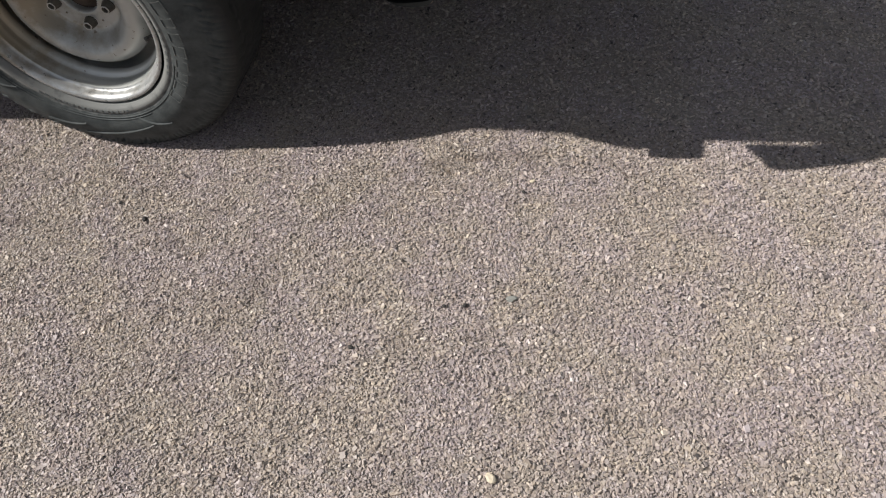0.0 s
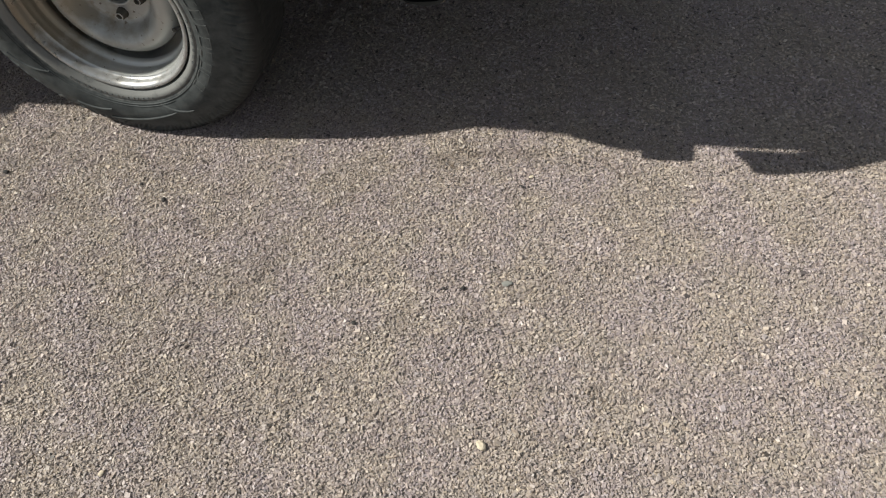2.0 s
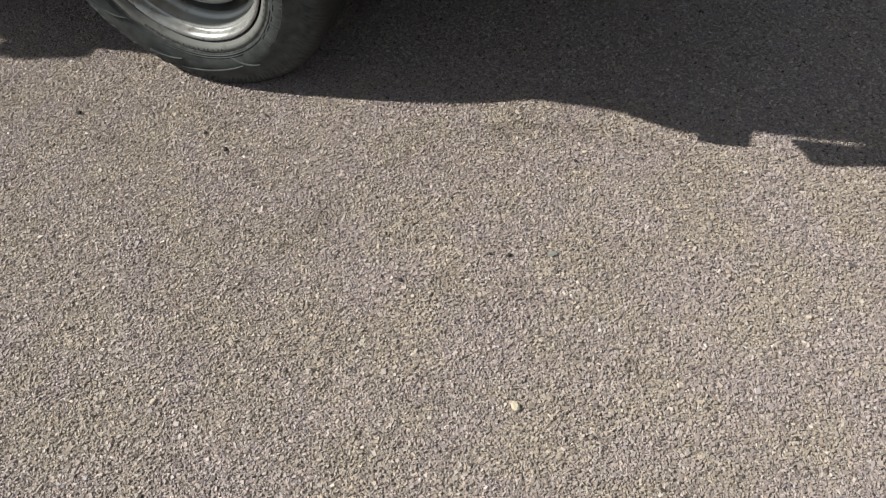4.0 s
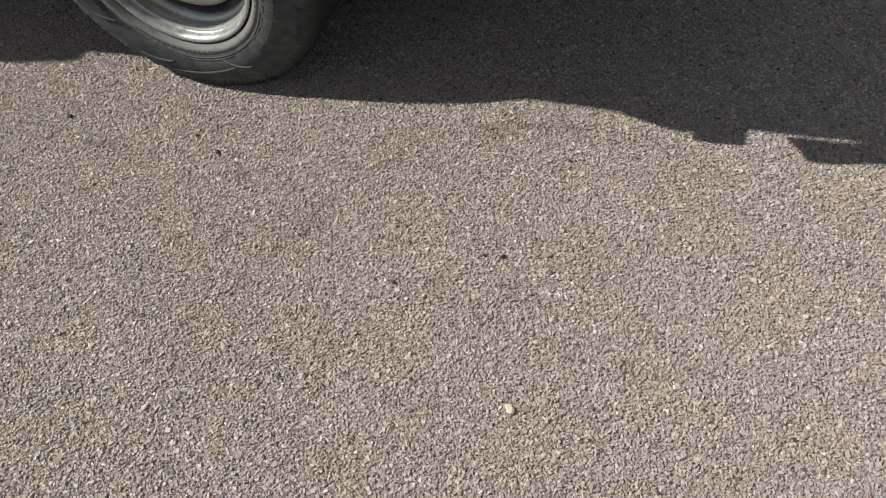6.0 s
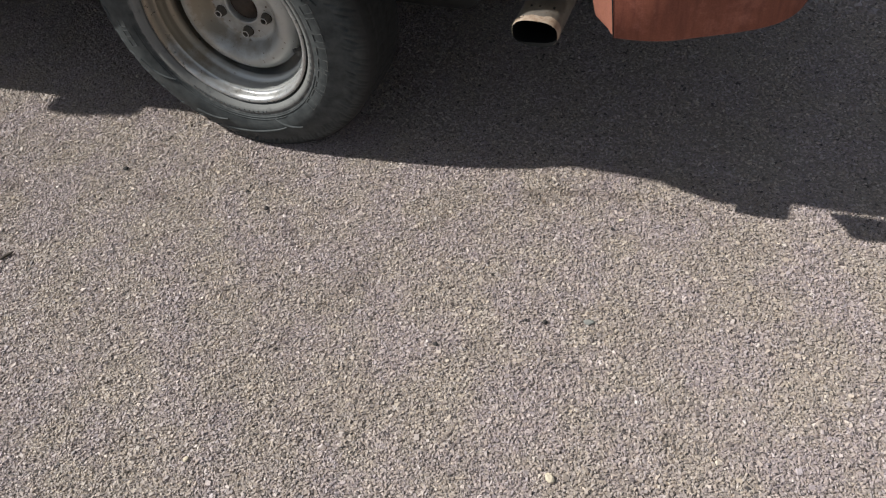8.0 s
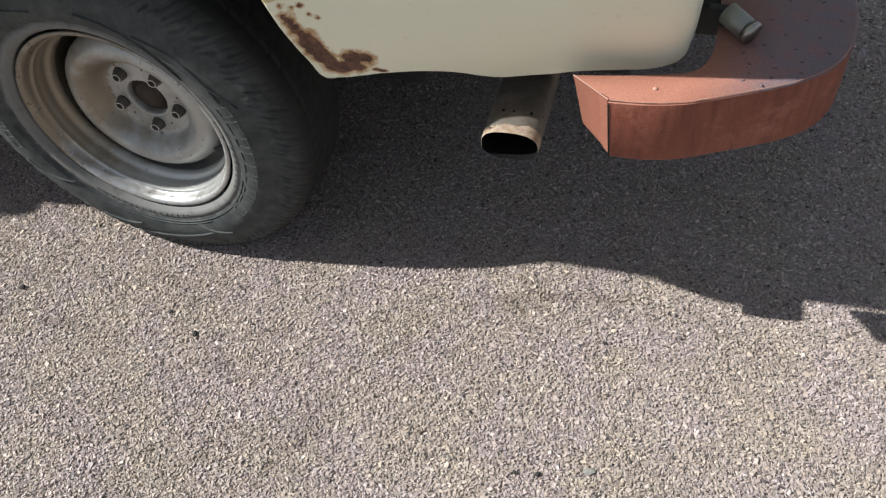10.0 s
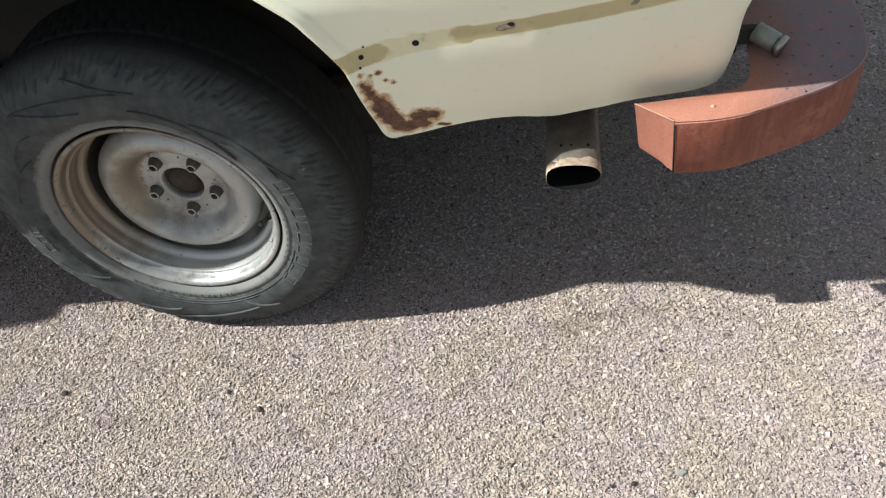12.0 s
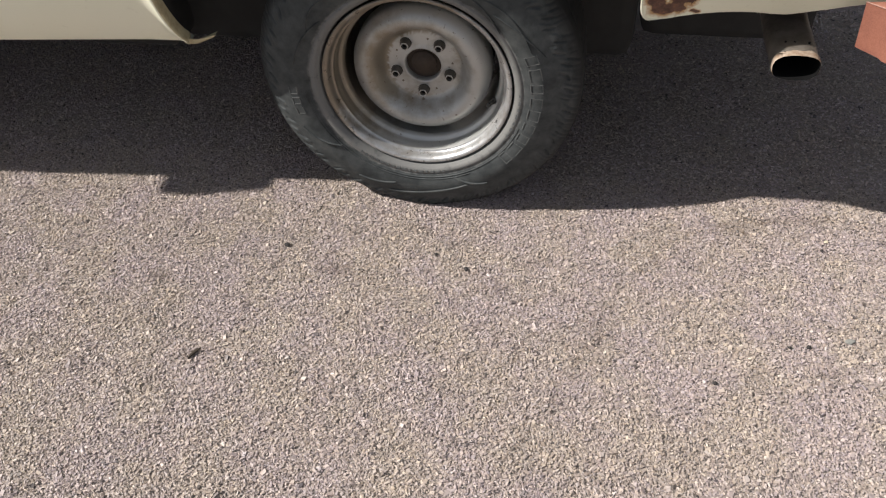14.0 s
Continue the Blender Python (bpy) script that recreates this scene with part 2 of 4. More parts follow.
# stud colour takes in the plate's purple-grey shade
M_STUD = plain("shade_grey_tread", (0.165, 0.115, 0.12), 0.6, 0.1, 160, 0.4)
M_GREENMETAL = plain("grey_green_metal", (0.30, 0.315, 0.285), 0.4, 0.5, 60, 0.3)
M_CHROME = plain("dull_chrome", (0.42, 0.41, 0.38), 0.3, 0.9, 70, 0.3)
M_GLASS = plain("dark_window_glass", (0.02, 0.025, 0.028), 0.08, 0, 5, 0.1, 0.0)
pipe_k = Mat("exhaust_metal", 0.55, 0.55, 0.5)
pc = pipe_k.mix(pipe_k.grey(pipe_k.noise(24, 5, 0.65), 0.35, 0.7), (0.25, 0.225, 0.195), (0.13, 0.108, 0.088))
pc = pipe_k.mix(pipe_k.grey(pipe_k.noise(140, 3), 0.66, 0.75), pc, (0.08, 0.06, 0.045))
pipe_k.colour(pc).bump(pipe_k.noise(120), 0.2, 0.001)
M_PIPE = pipe_k.m
# tan of the heat-bleached lip, its colour also carrying the sun on it
tip_k = Mat("bleached_sunlit_tip", 0.7, 0.1, 0.4)
tip_k.colour(tip_k.mix(tip_k.grey(tip_k.noise(60, 5, 0.7), 0.4, 0.68), (0.40, 0.325, 0.255), (0.25, 0.165, 0.105)))
M_TIP = tip_k.m
M_LEAF = plain("dry_leaf", (0.045, 0.032, 0.02), 0.8, 0, 90, 0.4)


# ---- small helpers ----
def part(name, bm, mat, parent=None, label="", smooth=True):
    me = bpy.data.meshes.new(name)
    bm.normal_update()
    bm.to_mesh(me)
    bm.free()
    for k in mat if isinstance(mat, (list, tuple)) else (mat,):
        me.materials.append(k)
    if smooth:
        me.polygons.foreach_set("use_smooth", [True] * len(me.polygons))
    ob = new(name, me)
    if parent:
        ob.parent = parent
    if label:
        tagged(ob, label)
    return ob


def empty(name, at=(0, 0, 0), parent=None):
    ob = new(name)
    ob.location = at
    ob.empty_display_size = 0.1
    if parent:
        ob.parent = parent
    return ob


def grid(bm, rows, closed=False, mat=0, flip=False):
    """Faces between rows of points of equal length."""
    vs = [[bm.verts.new(p) for p in row] for row in rows]
    for a, b in zip(vs, vs[1:]):
        n = len(a)
        for i in range(n if closed else n - 1):
            q = (a[i], a[(i + 1) % n], b[(i + 1) % n], b[i])
            f = bm.faces.new(q[::-1] if flip else q)
            f.material_index = mat
    return vs


def revolve(profile, steps, start=0.0, sweep=360.0):
    """Rows about the y axis from (radius, y) pairs."""
    full = sweep >= 360
    rows = []
    for i in range(steps + (1 if full else 1)):
        a = radians(start + sweep * i / steps)
        rows.append([(r * math.cos(a), y, r * math.sin(a)) for r, y in profile])
    return rows


def ring_mesh(profile, steps=96):
    bm = bmesh.new()
    cols = [[bm.verts.new((r * math.cos(2 * math.pi * i / steps), y, r * math.sin(2 * math.pi * i / steps))) for r, y in profile] for i in range(steps)]
    for i in range(steps):
        a, b = cols[i], cols[(i + 1) % steps]
        for k in range(len(profile) - 1):
            bm.faces.new((a[k], a[k + 1], b[k + 1], b[k]))
    return bm


def tube(bm, a, b, r, n=14, cap=True, r2=None):
    a, b = Vector(a), Vector(b)
    q = (b - a).to_track_quat("Z", "Y")
    rings = []
    for p, rad in ((a, r), (b, r2 or r)):
        rings.append([bm.verts.new(p + q @ Vector((rad * math.cos(2 * math.pi * i / n), rad * math.sin(2 * math.pi * i / n), 0))) for i in range(n)])
    for i in range(n):
        bm.faces.new((rings[0][i], rings[0][(i + 1) % n], rings[1][(i + 1) % n], rings[1][i]))
    if cap:
        bm.faces.new(rings[0][::-1])
        bm.faces.new(rings[1])


def box(bm, lo, hi, bevel=0.0):
    r = bmesh.ops.create_cube(bm, size=1.0)
    for v in r["verts"]:
        v.co = Vector([(l + h) / 2 + c * (h - l) for l, h, c in zip(lo, hi, v.co)])
    if bevel:
        es = list({e for v in r["verts"] for e in v.link_edges})
        bmesh.ops.bevel(bm, geom=es, offset=bevel, segments=2, affect="EDGES", profile=0.6)


def along(points, t):
    """A place on a polyline by its length, t from 0 to 1."""
    pts = [Vector(p) for p in points]
    lens = [(b - a).length for a, b in zip(pts, pts[1:])]
    d = t * sum(lens)
    for a, b, l in zip(pts, pts[1:], lens):
        if d <= l or b is pts[-1]:
            return a.lerp(b, min(1.0, d / l))
        d -= l


def curve(points, n):
    """A smooth line through the points (Catmull-Rom), n places."""
    p = [Vector(points[0])] + [Vector(q) for q in points] + [Vector(points[-1])]
    out, segs = [], len(points) - 1
    for i in range(n):
        f = i / (n - 1) * segs
        k = min(int(f), segs - 1)
        t = f - k
        a, b, c, d = p[k], p[k + 1], p[k + 2], p[k + 3]
        out.append(0.5 * ((2 * b) + (c - a) * t + (2 * a - 5 * b + 4 * c - d) * t * t + (3 * b - a - 3 * c + d) * t ** 3))
    return out


def smoothstep(a, b, x):
    t = max(0.0, min(1.0, (x - a) / (b - a)))
    return t * t * (3 - 2 * t)


def seg_dist(x, z, a, b):
    ax, az, bx, bz = *a, *b
    t = max(0, min(1, ((x - ax) * (bx - ax) + (z - az) * (bz - az)) / ((bx - ax) ** 2 + (bz - az) ** 2)))
    return math.hypot(x - ax - t * (bx - ax), z - az - t * (bz - az))


# ---- ground ----
bm = bmesh.new()
bmesh.ops.create_grid(bm, x_segments=2, y_segments=2, size=600)
for v in bm.verts:
    v.co.z = -0.0014
tagged(part("ground", bm, M_ROAD), "grey-brown chip-sealed asphalt ground", "ground", kind="structure")

# ---- the car ----
car = tagged(empty("car"), "old cream car with rusted panels and a brick-red bumper", "car")

ARCH_REAR = [(0.480, 0.5285), (0.464, 0.5275), (0.4505, 0.540), (0.446, 0.577), (0.441, 0.630), (0.435, 0.684), (0.423, 0.718), (0.400, 0.763), (0.370, 0.801), (0.29, 0.855), (0.16, 0.89), (0.0, 0.90)]
ARCH_FRONT = [(-0.480, 0.427), (-0.495, 0.458), (-0.503, 0.53), (-0.507, 0.60), (-0.500, 0.67), (-0.47, 0.735), (-0.40, 0.795), (-0.28, 0.855), (-0.14, 0.89), (0.0, 0.90)]
STRIP = [(-3.6, 0.37), (-0.74, 0.5665), (-0.56, 0.5785), (0.40, 0.7000), (0.447, 0.7070), (0.523, 0.7170), (0.655, 0.7325), (0.80, 0.748), (0.93, 0.757), (1.1, 0.765)]


def lerp_table(table, x):
    for (x0, v0), (x1, v1) in zip(table, table[1:]):
        if x <= x1:
            break
    return v0 + (v1 - v0) * max(0.0, min(1.0, (x - x0) / (x1 - x0)))


def low_edge(x):
    return lerp_table([(0.470, 0.5285), (0.49, 0.5295), (0.51, 0.533), (0.54, 0.5365), (0.58, 0.5355), (0.63, 0.532), (0.70, 0.527), (0.712, 0.527), (0.76, 0.534), (0.82, 0.541), (0.90, 0.551), (0.93, 0.557), (0.96, 0.569), (1.0, 0.59)], x)


def rear_end(z):
    return lerp_table([(0.592, 0.948), (0.63, 0.956), (0.69, 0.962), (0.75, 0.985), (0.86, 1.01), (1.12, 1.03)], z)


def base_y(x):
    return lerp_table([(-3.6, -0.285), (-1.6, -0.215), (-0.58, -0.150), (-0.3, -0.150), (0.45, -0.143), (0.68, -0.138), (0.78, -0.128), (0.86, -0.112), (0.95, -0.092), (1.1, -0.06)], x)


def side_y(x, z, low, arch_gap, tuck):
    zb = lerp_table(STRIP, x)
    d = max(0.0, min(1.2, (zb - z) / max(0.02, zb - low)))
    y = base_y(x) + tuck * (0.25 * d + 0.75 * d * d)
    if z > zb:
        y += -0.020 * math.sin(min(1.0, (z - zb) / 0.14) * math.pi * 0.5) + max(0, z - zb - 0.2) ** 2 * 0.9
    flare = 0.016 + 0.010 * smoothstep(0.74, 0.85, z) if x < 0.2 else 0.025 * smoothstep(0.545, 0.70, z) * (1 - 0.5 * smoothstep(0.74, 0.95, z))
    rim = 0.0035 * (1 - smoothstep(0.009, 0.0135, arch_gap)) * smoothstep(0.545, 0.60, z) if x > 0.2 else 0.0
    return y - rim - flare * (max(0.0, 1 - arch_gap / 0.035) ** 2 if x < 0.2 else max(0.0, 1 - arch_gap / 0.13) ** 3)


ENDS = {}


def panel(name, inner, outer, bottom, tuck, cols, rows, label, rear=False):
    """A body side panel between a wheel arch and its far end, with a lip and a return flange round the arch."""
    bm = bmesh.new()
    ins = curve([(x, 0, z) for x, z in inner], rows)
    outs = curve([(x, 0, z) for x, z in outer], rows)
    lay = []
    spans = [(i / cols) ** 1.4 for i in range(cols + 1)]
    rust_l, strip_l = [], []
    for j in range(rows):
        v = j / (rows - 1)
        row = []
        for u in spans:
            p = ins[j].lerp(outs[j], u)
            straight = ins[0].lerp(outs[0], u)
            low = bottom(straight.x)
            p.z += (low - straight.z) * (1 - v) ** 2
            gap = (p - ins[j]).length * (0.75 + 0.25 * (1 - v))
            fold = tuck * (0.52 + 0.48 * smoothstep(0.48, 0.66, p.x) - 0.25 * smoothstep(0.8, 0.94, p.x)) if rear else tuck
            y = side_y(p.x, p.z, low, gap, fold)
            x = p.x
            if rear and x > 0.89:
                s = min(1.0, (x - 0.89) / max(0.02, outs[j].x - 0.89))
                ang = s * math.pi / 2
                x = 0.89 + (outs[j].x - 0.89) * math.sin(ang)
                y += 0.026 * (1 - math.cos(ang))
            row.append((x, y, p.z))
        # rolled lip and return flange
        a, b = Vector(row[0]), Vector(row[1])
        nxt = ins[min(j + 1, rows - 1)] - ins[max(j - 1, 0)]
        into = Vector((-nxt.z, 0, nxt.x)).normalized() * (1 if not rear else 1)
        if (into.x * (b - a).x + into.z * (b - a).z) > 0:
            into = -into
        wide = 0.032 * smoothstep(-0.02, 0.07, v)
        into *= smoothstep(0.05, 0.15, v) if rear else smoothstep(0.0, 0.06, v)
        lip = [a + into * 0.004 + Vector((0, wide, 0)), a + into * 0.008 + Vector((0, 0.004, 0)), a + into * 0.006 + Vector((0, -0.002, 0))]
        lay.append([tuple(k) for k in lip] + row)
    vs = grid(bm, lay, flip=not rear)
    # bottom return, folded under
    fold = [Vector(p) for p in lay[0]]
    deep = [smoothstep(0.475, 0.54, p.x) if rear else 1.0 for p in fold]
    under = [p + Vector((0, 0.004, -0.003 * d)) for p, d in zip(fold, deep)], [p + Vector((0, 0.03, 0.004)) for p in fold]
    grid(bm, [[tuple(p) for p in under[1]], [tuple(p) for p in under[0]], [tuple(p) for p in fold]], flip=not rear)
    wide_row = len(lay[0]) - 1
    for k, f in enumerate(bm.faces):
        f.material_index = 1 if k < wide_row * (rows - 1) and k % wide_row < (1 if rear else 2) else 0
    bmesh.ops.remove_doubles(bm, verts=bm.verts, dist=0.0002)
    ENDS[name] = [r[-1] for r in lay]
    ob = part(name, bm, [M_CREAM, M_FLANGE], car, label)
    me = ob.data
    rust = me.attributes.new("rust", "FLOAT", "POINT")
    stripe = me.attributes.new("strip", "FLOAT", "POINT")
    for i, v in enumerate(me.vertices):
        x, y, z = v.co
        band = 0.0112 if x > 0.60 else 0.0145
        faded = smoothstep(0.455, 0.49, x) - smoothstep(0.56, 0.625, x)
        band += 0.004 * noise.noise((x * 26, 3.0, 0.0)) * faded
        off = abs(z - lerp_table(STRIP, x))
        stripe.data[i].value = min(0.5 + (band - off) / 0.006, 1.0 - 0.60 * faded)
        r = 0.0
        if rear:
            r = max(0.80 - seg_dist(x, z, (0.446, 0.664), (0.453, 0.625)) / 0.020,
                    1.02 - seg_dist(x, z, (0.456, 0.622), (0.464, 0.585)) / 0.025,
                    1.12 - seg_dist(x, z, (0.464, 0.585), (0.474, 0.553)) / 0.027,
                    1.08 - seg_dist(x, z, (0.476, 0.552), (0.506, 0.556)) / 0.026,
                    1.02 - seg_dist(x, z, (0.503, 0.570), (0.523, 0.574)) / 0.027,
                    0.74 - seg_dist(x, z, (0.532, 0.546), (0.545, 0.541)) / 0.010,
                    0.78 - math.hypot(x - 0.444, z - 0.682) / 0.010, 0.80 - math.hypot(x - 0.456, z - 0.676) / 0.008,
                    0.95 - math.hypot(x - 0.474, z - 0.662) / 0.008, 0.95 - math.hypot(x - 0.483, z - 0.656) / 0.008,
                    0.92 - math.hypot(x - 0.466, z - 0.677) / 0.009)
        else:
            r = max(0.66 - math.hypot(x + 0.612, z - 0.586) / 0.010, 0.62 - math.hypot(x + 0.566, z - 0.578) / 0.006)
        rust.data[i].value = r
    return ob


TAIL = [(0.960, 0.569), (0.962, 0.622), (0.962, 0.69), (0.980, 0.75), (1.012, 0.90)]
FRONT_END = [(-3.6, 0.30), (-3.6, 0.42), (-3.6, 0.55), (-3.6, 0.70), (-3.6, 0.90)]
quarter = panel("quarter_panel", ARCH_REAR, TAIL, low_edge, 0.068, 110, 76, "cream rear quarter panel with rusted lower corner and bare trim strip", rear=True)
rocker = panel("rocker_panel", ARCH_FRONT, FRONT_END, lambda x: 0.426 + 0.018 * (x + 0.487), 0.055, 110, 60, "cream sill panel with a yellowed trim strip")

bm = bmesh.new()
rows = []
for i, c in enumerate(curve([(-0.487, -0.112, 0.430), (-0.472, -0.100, 0.4225), (-0.457, -0.088, 0.4225), (-0.437, -0.074, 0.4265)], 14)):
    w = 0.0105 * (1 - i / 13) ** 0.6 + 0.0012
    rows.append([tuple(c + Vector((0.002, 0.0, w))), tuple(c + Vector((0, -0.002, 0.3 * w))), tuple(c + Vector((0, 0.001, -0.002))), tuple(c + Vector((0.002, 0.012, 0.004)))])
grid(bm, rows, flip=True)
part("sill_tongue", bm, M_FLANGE, car, "bent khaki sheet-metal tongue at the sill end")

# upper side, tail, roof and far side
bm = bmesh.new()
xs = [-3.6 + 4.64 * i / 60 for i in range(61)]
rows = []
for z in (0.90, 0.97, 1.05, 1.12):
    rows.append([(min(x, rear_end(z) + 0.002) if x > 0.9 else x, side_y(x, z, 0.5, 1, 0) + (0.06 * smoothstep(0.88, 1.03, x)) , z) for x in xs])
rows.append([(min(x, 1.02), 0.06, 1.15) for x in xs])
grid(bm, rows, flip=True)
part("upper_side", bm, M_CREAM, car, "cream upper body side")
bm = bmesh.new()
rows = []
for x, y, z in ENDS["quarter_panel"][::5] + [(1.012, -0.03, 0.88), (1.03, 0.0, 1.12), (0.98, 0.04, 1.72)]:
    rows.append([(x, y, z), (x + 0.005, y + 0.03, z), (x + 0.012, y + 0.14, z), (x + 0.02, 0.65, z), (x + 0.012, 1.20, z), (x, 1.34, z)])
grid(bm, rows)
part("tailgate", bm, M_CREAM, car)
bm = bmesh.new()
box(bm, (-2.3, 0.02, 1.10), (0.97, 1.30, 1.74), 0.05)
part("cabin", bm, M_CREAM, car, "cream cabin top")
bm = bmesh.new()
box(bm, (-3.6, 1.30, 0.40), (0.95, 1.44, 1.12), 0.04)
part("far_side", bm, M_CREAM, car)
bm = bmesh.new()
box(bm, (-3.6, -0.15, 1.00), (-2.2, 1.40, 1.10), 0.03)
part("bonnet", bm, M_CREAM, car)
# plain dark blocks, added to keep light from under and inside the car
for name, lo, hi, bevel in (("floor_pan", (-3.4, 0.02, 0.46), (-0.62, 1.30, 0.90), 0.03), ("front_shade_block", (-3.3, 0.16, 0.24), (-0.67, 1.10, 0.455), 0.03),
                            ("boot_floor", (0.56, 0.04, 0.625), (0.94, 1.30, 0.875), 0.02), ("rear_shade_block", (0.475, 0.30, 0.25), (0.88, 1.16, 0.62), 0.04),
                            ("axle_shade_block", (-0.82, 0.26, 0.21), (0.465, 1.16, 0.90), 0.04), ("body_light_stop", (-3.55, 0.0, 0.91), (0.93, 1.38, 1.15), 0.02),
                            ("inner_arch", (-0.60, -0.06, 0.905), (0.45, 0.24, 0.93), 0.01)):
    bm = bmesh.new()
    box(bm, lo, hi, bevel)
    part(name, bm, M_DARK, car, "dark added underbody block")
bm = bmesh.new()
tube(bm, (0, 0.12, 0.335), (0, 1.25, 0.335), 0.038, 16)
tube(bm, (0, 0.55, 0.335), (0, 0.80, 0.335), 0.12, 20)
part("axle", bm, M_RUSTY, car, "rusty rear axle tube")
bm = bmesh.new()
for k, drop in enumerate((0.0, 0.009, 0.018)):
    pts = curve([(-0.62 + 0.12 * k, 0.24, 0.47), (-0.3, 0.24, 0.385), (0.0, 0.24, 0.37), (0.3, 0.24, 0.40), (0.60 - 0.12 * k, 0.24, 0.52)], 14)
    for a, b in zip(pts, pts[1:]):
        tube(bm, a - Vector((0, 0, drop)), b - Vector((0, 0, drop)), 0.012, 6, False)
part("leaf_spring", bm, M_RUSTY, car, "rusty leaf spring")
bm = bmesh.new()
box(bm, (-0.68, 0.17, 0.46), (-0.60, 0.26, 0.60), 0.008)
tube(bm, (-0.645, 0.15, 0.475), (-0.645, 0.28, 0.475), 0.022, 14)
part("spring_hanger", bm, M_RUSTY, car)

# door mirror, which throws the small shadow ahead of the wheel
mirror = empty("door_mirror", (-1.75, -0.25, 1.10), car)
bm = bmesh.new()
box(bm, (-0.05, -0.150, -0.02), (0.05, 0.055, 0.185), 0.02)
part("mirror_housing", bm, M_CREAM, mirror)
bm = bmesh.new()
tube(bm, (0.0, 0.02, 0.02), (-0.02, 0.14, -0.06), 0.016, 10)
part("mirror_arm", bm, M_DARK, mirror)

# holes and clips left by the trim


def skin(ob, x, z):
    """Where the panel's skin lies at a place, and which way it faces."""
    tree = BVHTree.FromPolygons([v.co for v in ob.data.vertices], [tuple(f.vertices) for f in ob.data.polygons])
    at, n, *_ = tree.ray_cast(Vector((x, -1, z)), Vector((0, 1, 0)))
    return at, n if n.y < 0 else -n


for x, z, r in ((0.4495, 0.7085, 0.0036), (0.523, 0.7165, 0.0048), (0.446, 0.6935, 0.0018), (0.455, 0.724, 0.0014)):
    bm = bmesh.new()
    at, n = skin(quarter, x, z)
    tube(bm, at - n * 0.01, at + n * 0.0009, r, 14)
    part("trim_hole", bm, M_BLACK, quarter)
M_CLIP = plain("scuffed_clip", (0.30, 0.265, 0.20), 0.7, 0.1, 160, 0.6, 0.5)


def clip(x, z, sx, sz, mat, hole, parent):
    """The torn remnant of a trim clip, with its hole."""
    y = skin(parent, x, z)[0].y
    bm = bmesh.new()
    bmesh.ops.create_icosphere(bm, subdivisions=3, radius=1)
    for v in bm.verts:
        w = 1 + 0.5 * noise.noise(v.co * 2.6 + Vector((x * 40, 0, 0)))
        v.co = Vector((x + v.co.x * sx * w + v.co.z * 0.004, y + v.co.y * 0.0011, z + v.co.z * sz * w))
    part("trim_clip", bm, mat, parent, "torn remnant of a trim clip")
    if hole:
        bm = bmesh.new()
        bmesh.ops.create_icosphere(bm, subdivisions=2, radius=1)
        for v in bm.verts:
            w = 1 + 0.4 * noise.noise(v.co * 2 + Vector((z * 50, 0, 0)))
            v.co = Vector((x + hole + v.co.x * 0.0055 * w, y - 0.0004 + v.co.y * 0.0012, z + 0.0035 + v.co.z * 0.0038 * w))
        part("trim_hole", bm, M_BLACK, parent)


clip(0.643, 0.7335, 0.013, 0.0058, M_CLIP, 0.007, quarter)
clip(0.806, 0.7495, 0.006, 0.0042, M_CLIP, 0.0, quarter)
clip(0.902, 0.7605, 0.010, 0.0045, M_DARK, 0.0, quarter)
clip(-0.600, 0.583, 0.013, 0.0055, M_HUB, 0.002, rocker)
# ---- rear bumper ----
bumper = empty("bumper", (0, 0, 0), car)
Z_LO, Z_HI = 0.480, 0.578
OUT_TOP = [(0.871, -0.152), (0.92, -0.149), (0.968, -0.138), (1.012, -0.118), (1.059, -0.096), (1.102, -0.072), (1.137, -0.041), (1.161, 0.003), (1.174, 0.07), (1.175, 0.14), (1.182, 0.25), (1.19, 0.65)]
IN_TOP = [(0.819, -0.110), (0.86, -0.104), (0.90, -0.097), (0.94, -0.088), (0.970, -0.077), (0.985, -0.055), (0.992, -0.025), (0.994, 0.01), (0.995, 0.05), (0.995, 0.14), (0.995, 0.25), (0.997, 0.65)]


def mirrored(line):
    return line + [(x, 1.30 - y) for x, y in reversed(line[:-1])]


outs = curve([(x, y, 0) for x, y in mirrored(OUT_TOP)], 140)
ins = curve([(x, y, 0) for x, y in mirrored(IN_TOP)], 140)


def edge_out(k):
    a, b = outs[max(0, k - 1)], outs[min(len(outs) - 1, k + 1)]
    d = (b - a).normalized()
    return Vector((d.y, -d.x, 0))


bm = bmesh.new()
lay = [[], [], [], [], []]
for k, (o, i) in enumerate(zip(outs, ins)):
    n = edge_out(k)
    lay[0].append((i.x, i.y, Z_HI - 0.004))
    lay[1].append((i.x, i.y, Z_HI))
    lay[2].append(tuple(o.lerp(i, 0.5) + Vector((0, 0, Z_HI + 0.0006))))
    lay[3].append(tuple(o - n * 0.005 + Vector((0, 0, Z_HI))))
    lay[4].append(tuple(o + n * 0.0004 + Vector((0, 0, Z_HI - 0.0045))))
grid(bm, lay)
top = part("top_plate", bm, M_RED, bumper, "sun-bleached brick-red tread plate with sun and shade tones painted in")
chalk_and_sun = top.data.attributes.new("chalk_and_sun", "FLOAT", "POINT")
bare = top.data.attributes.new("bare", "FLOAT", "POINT")
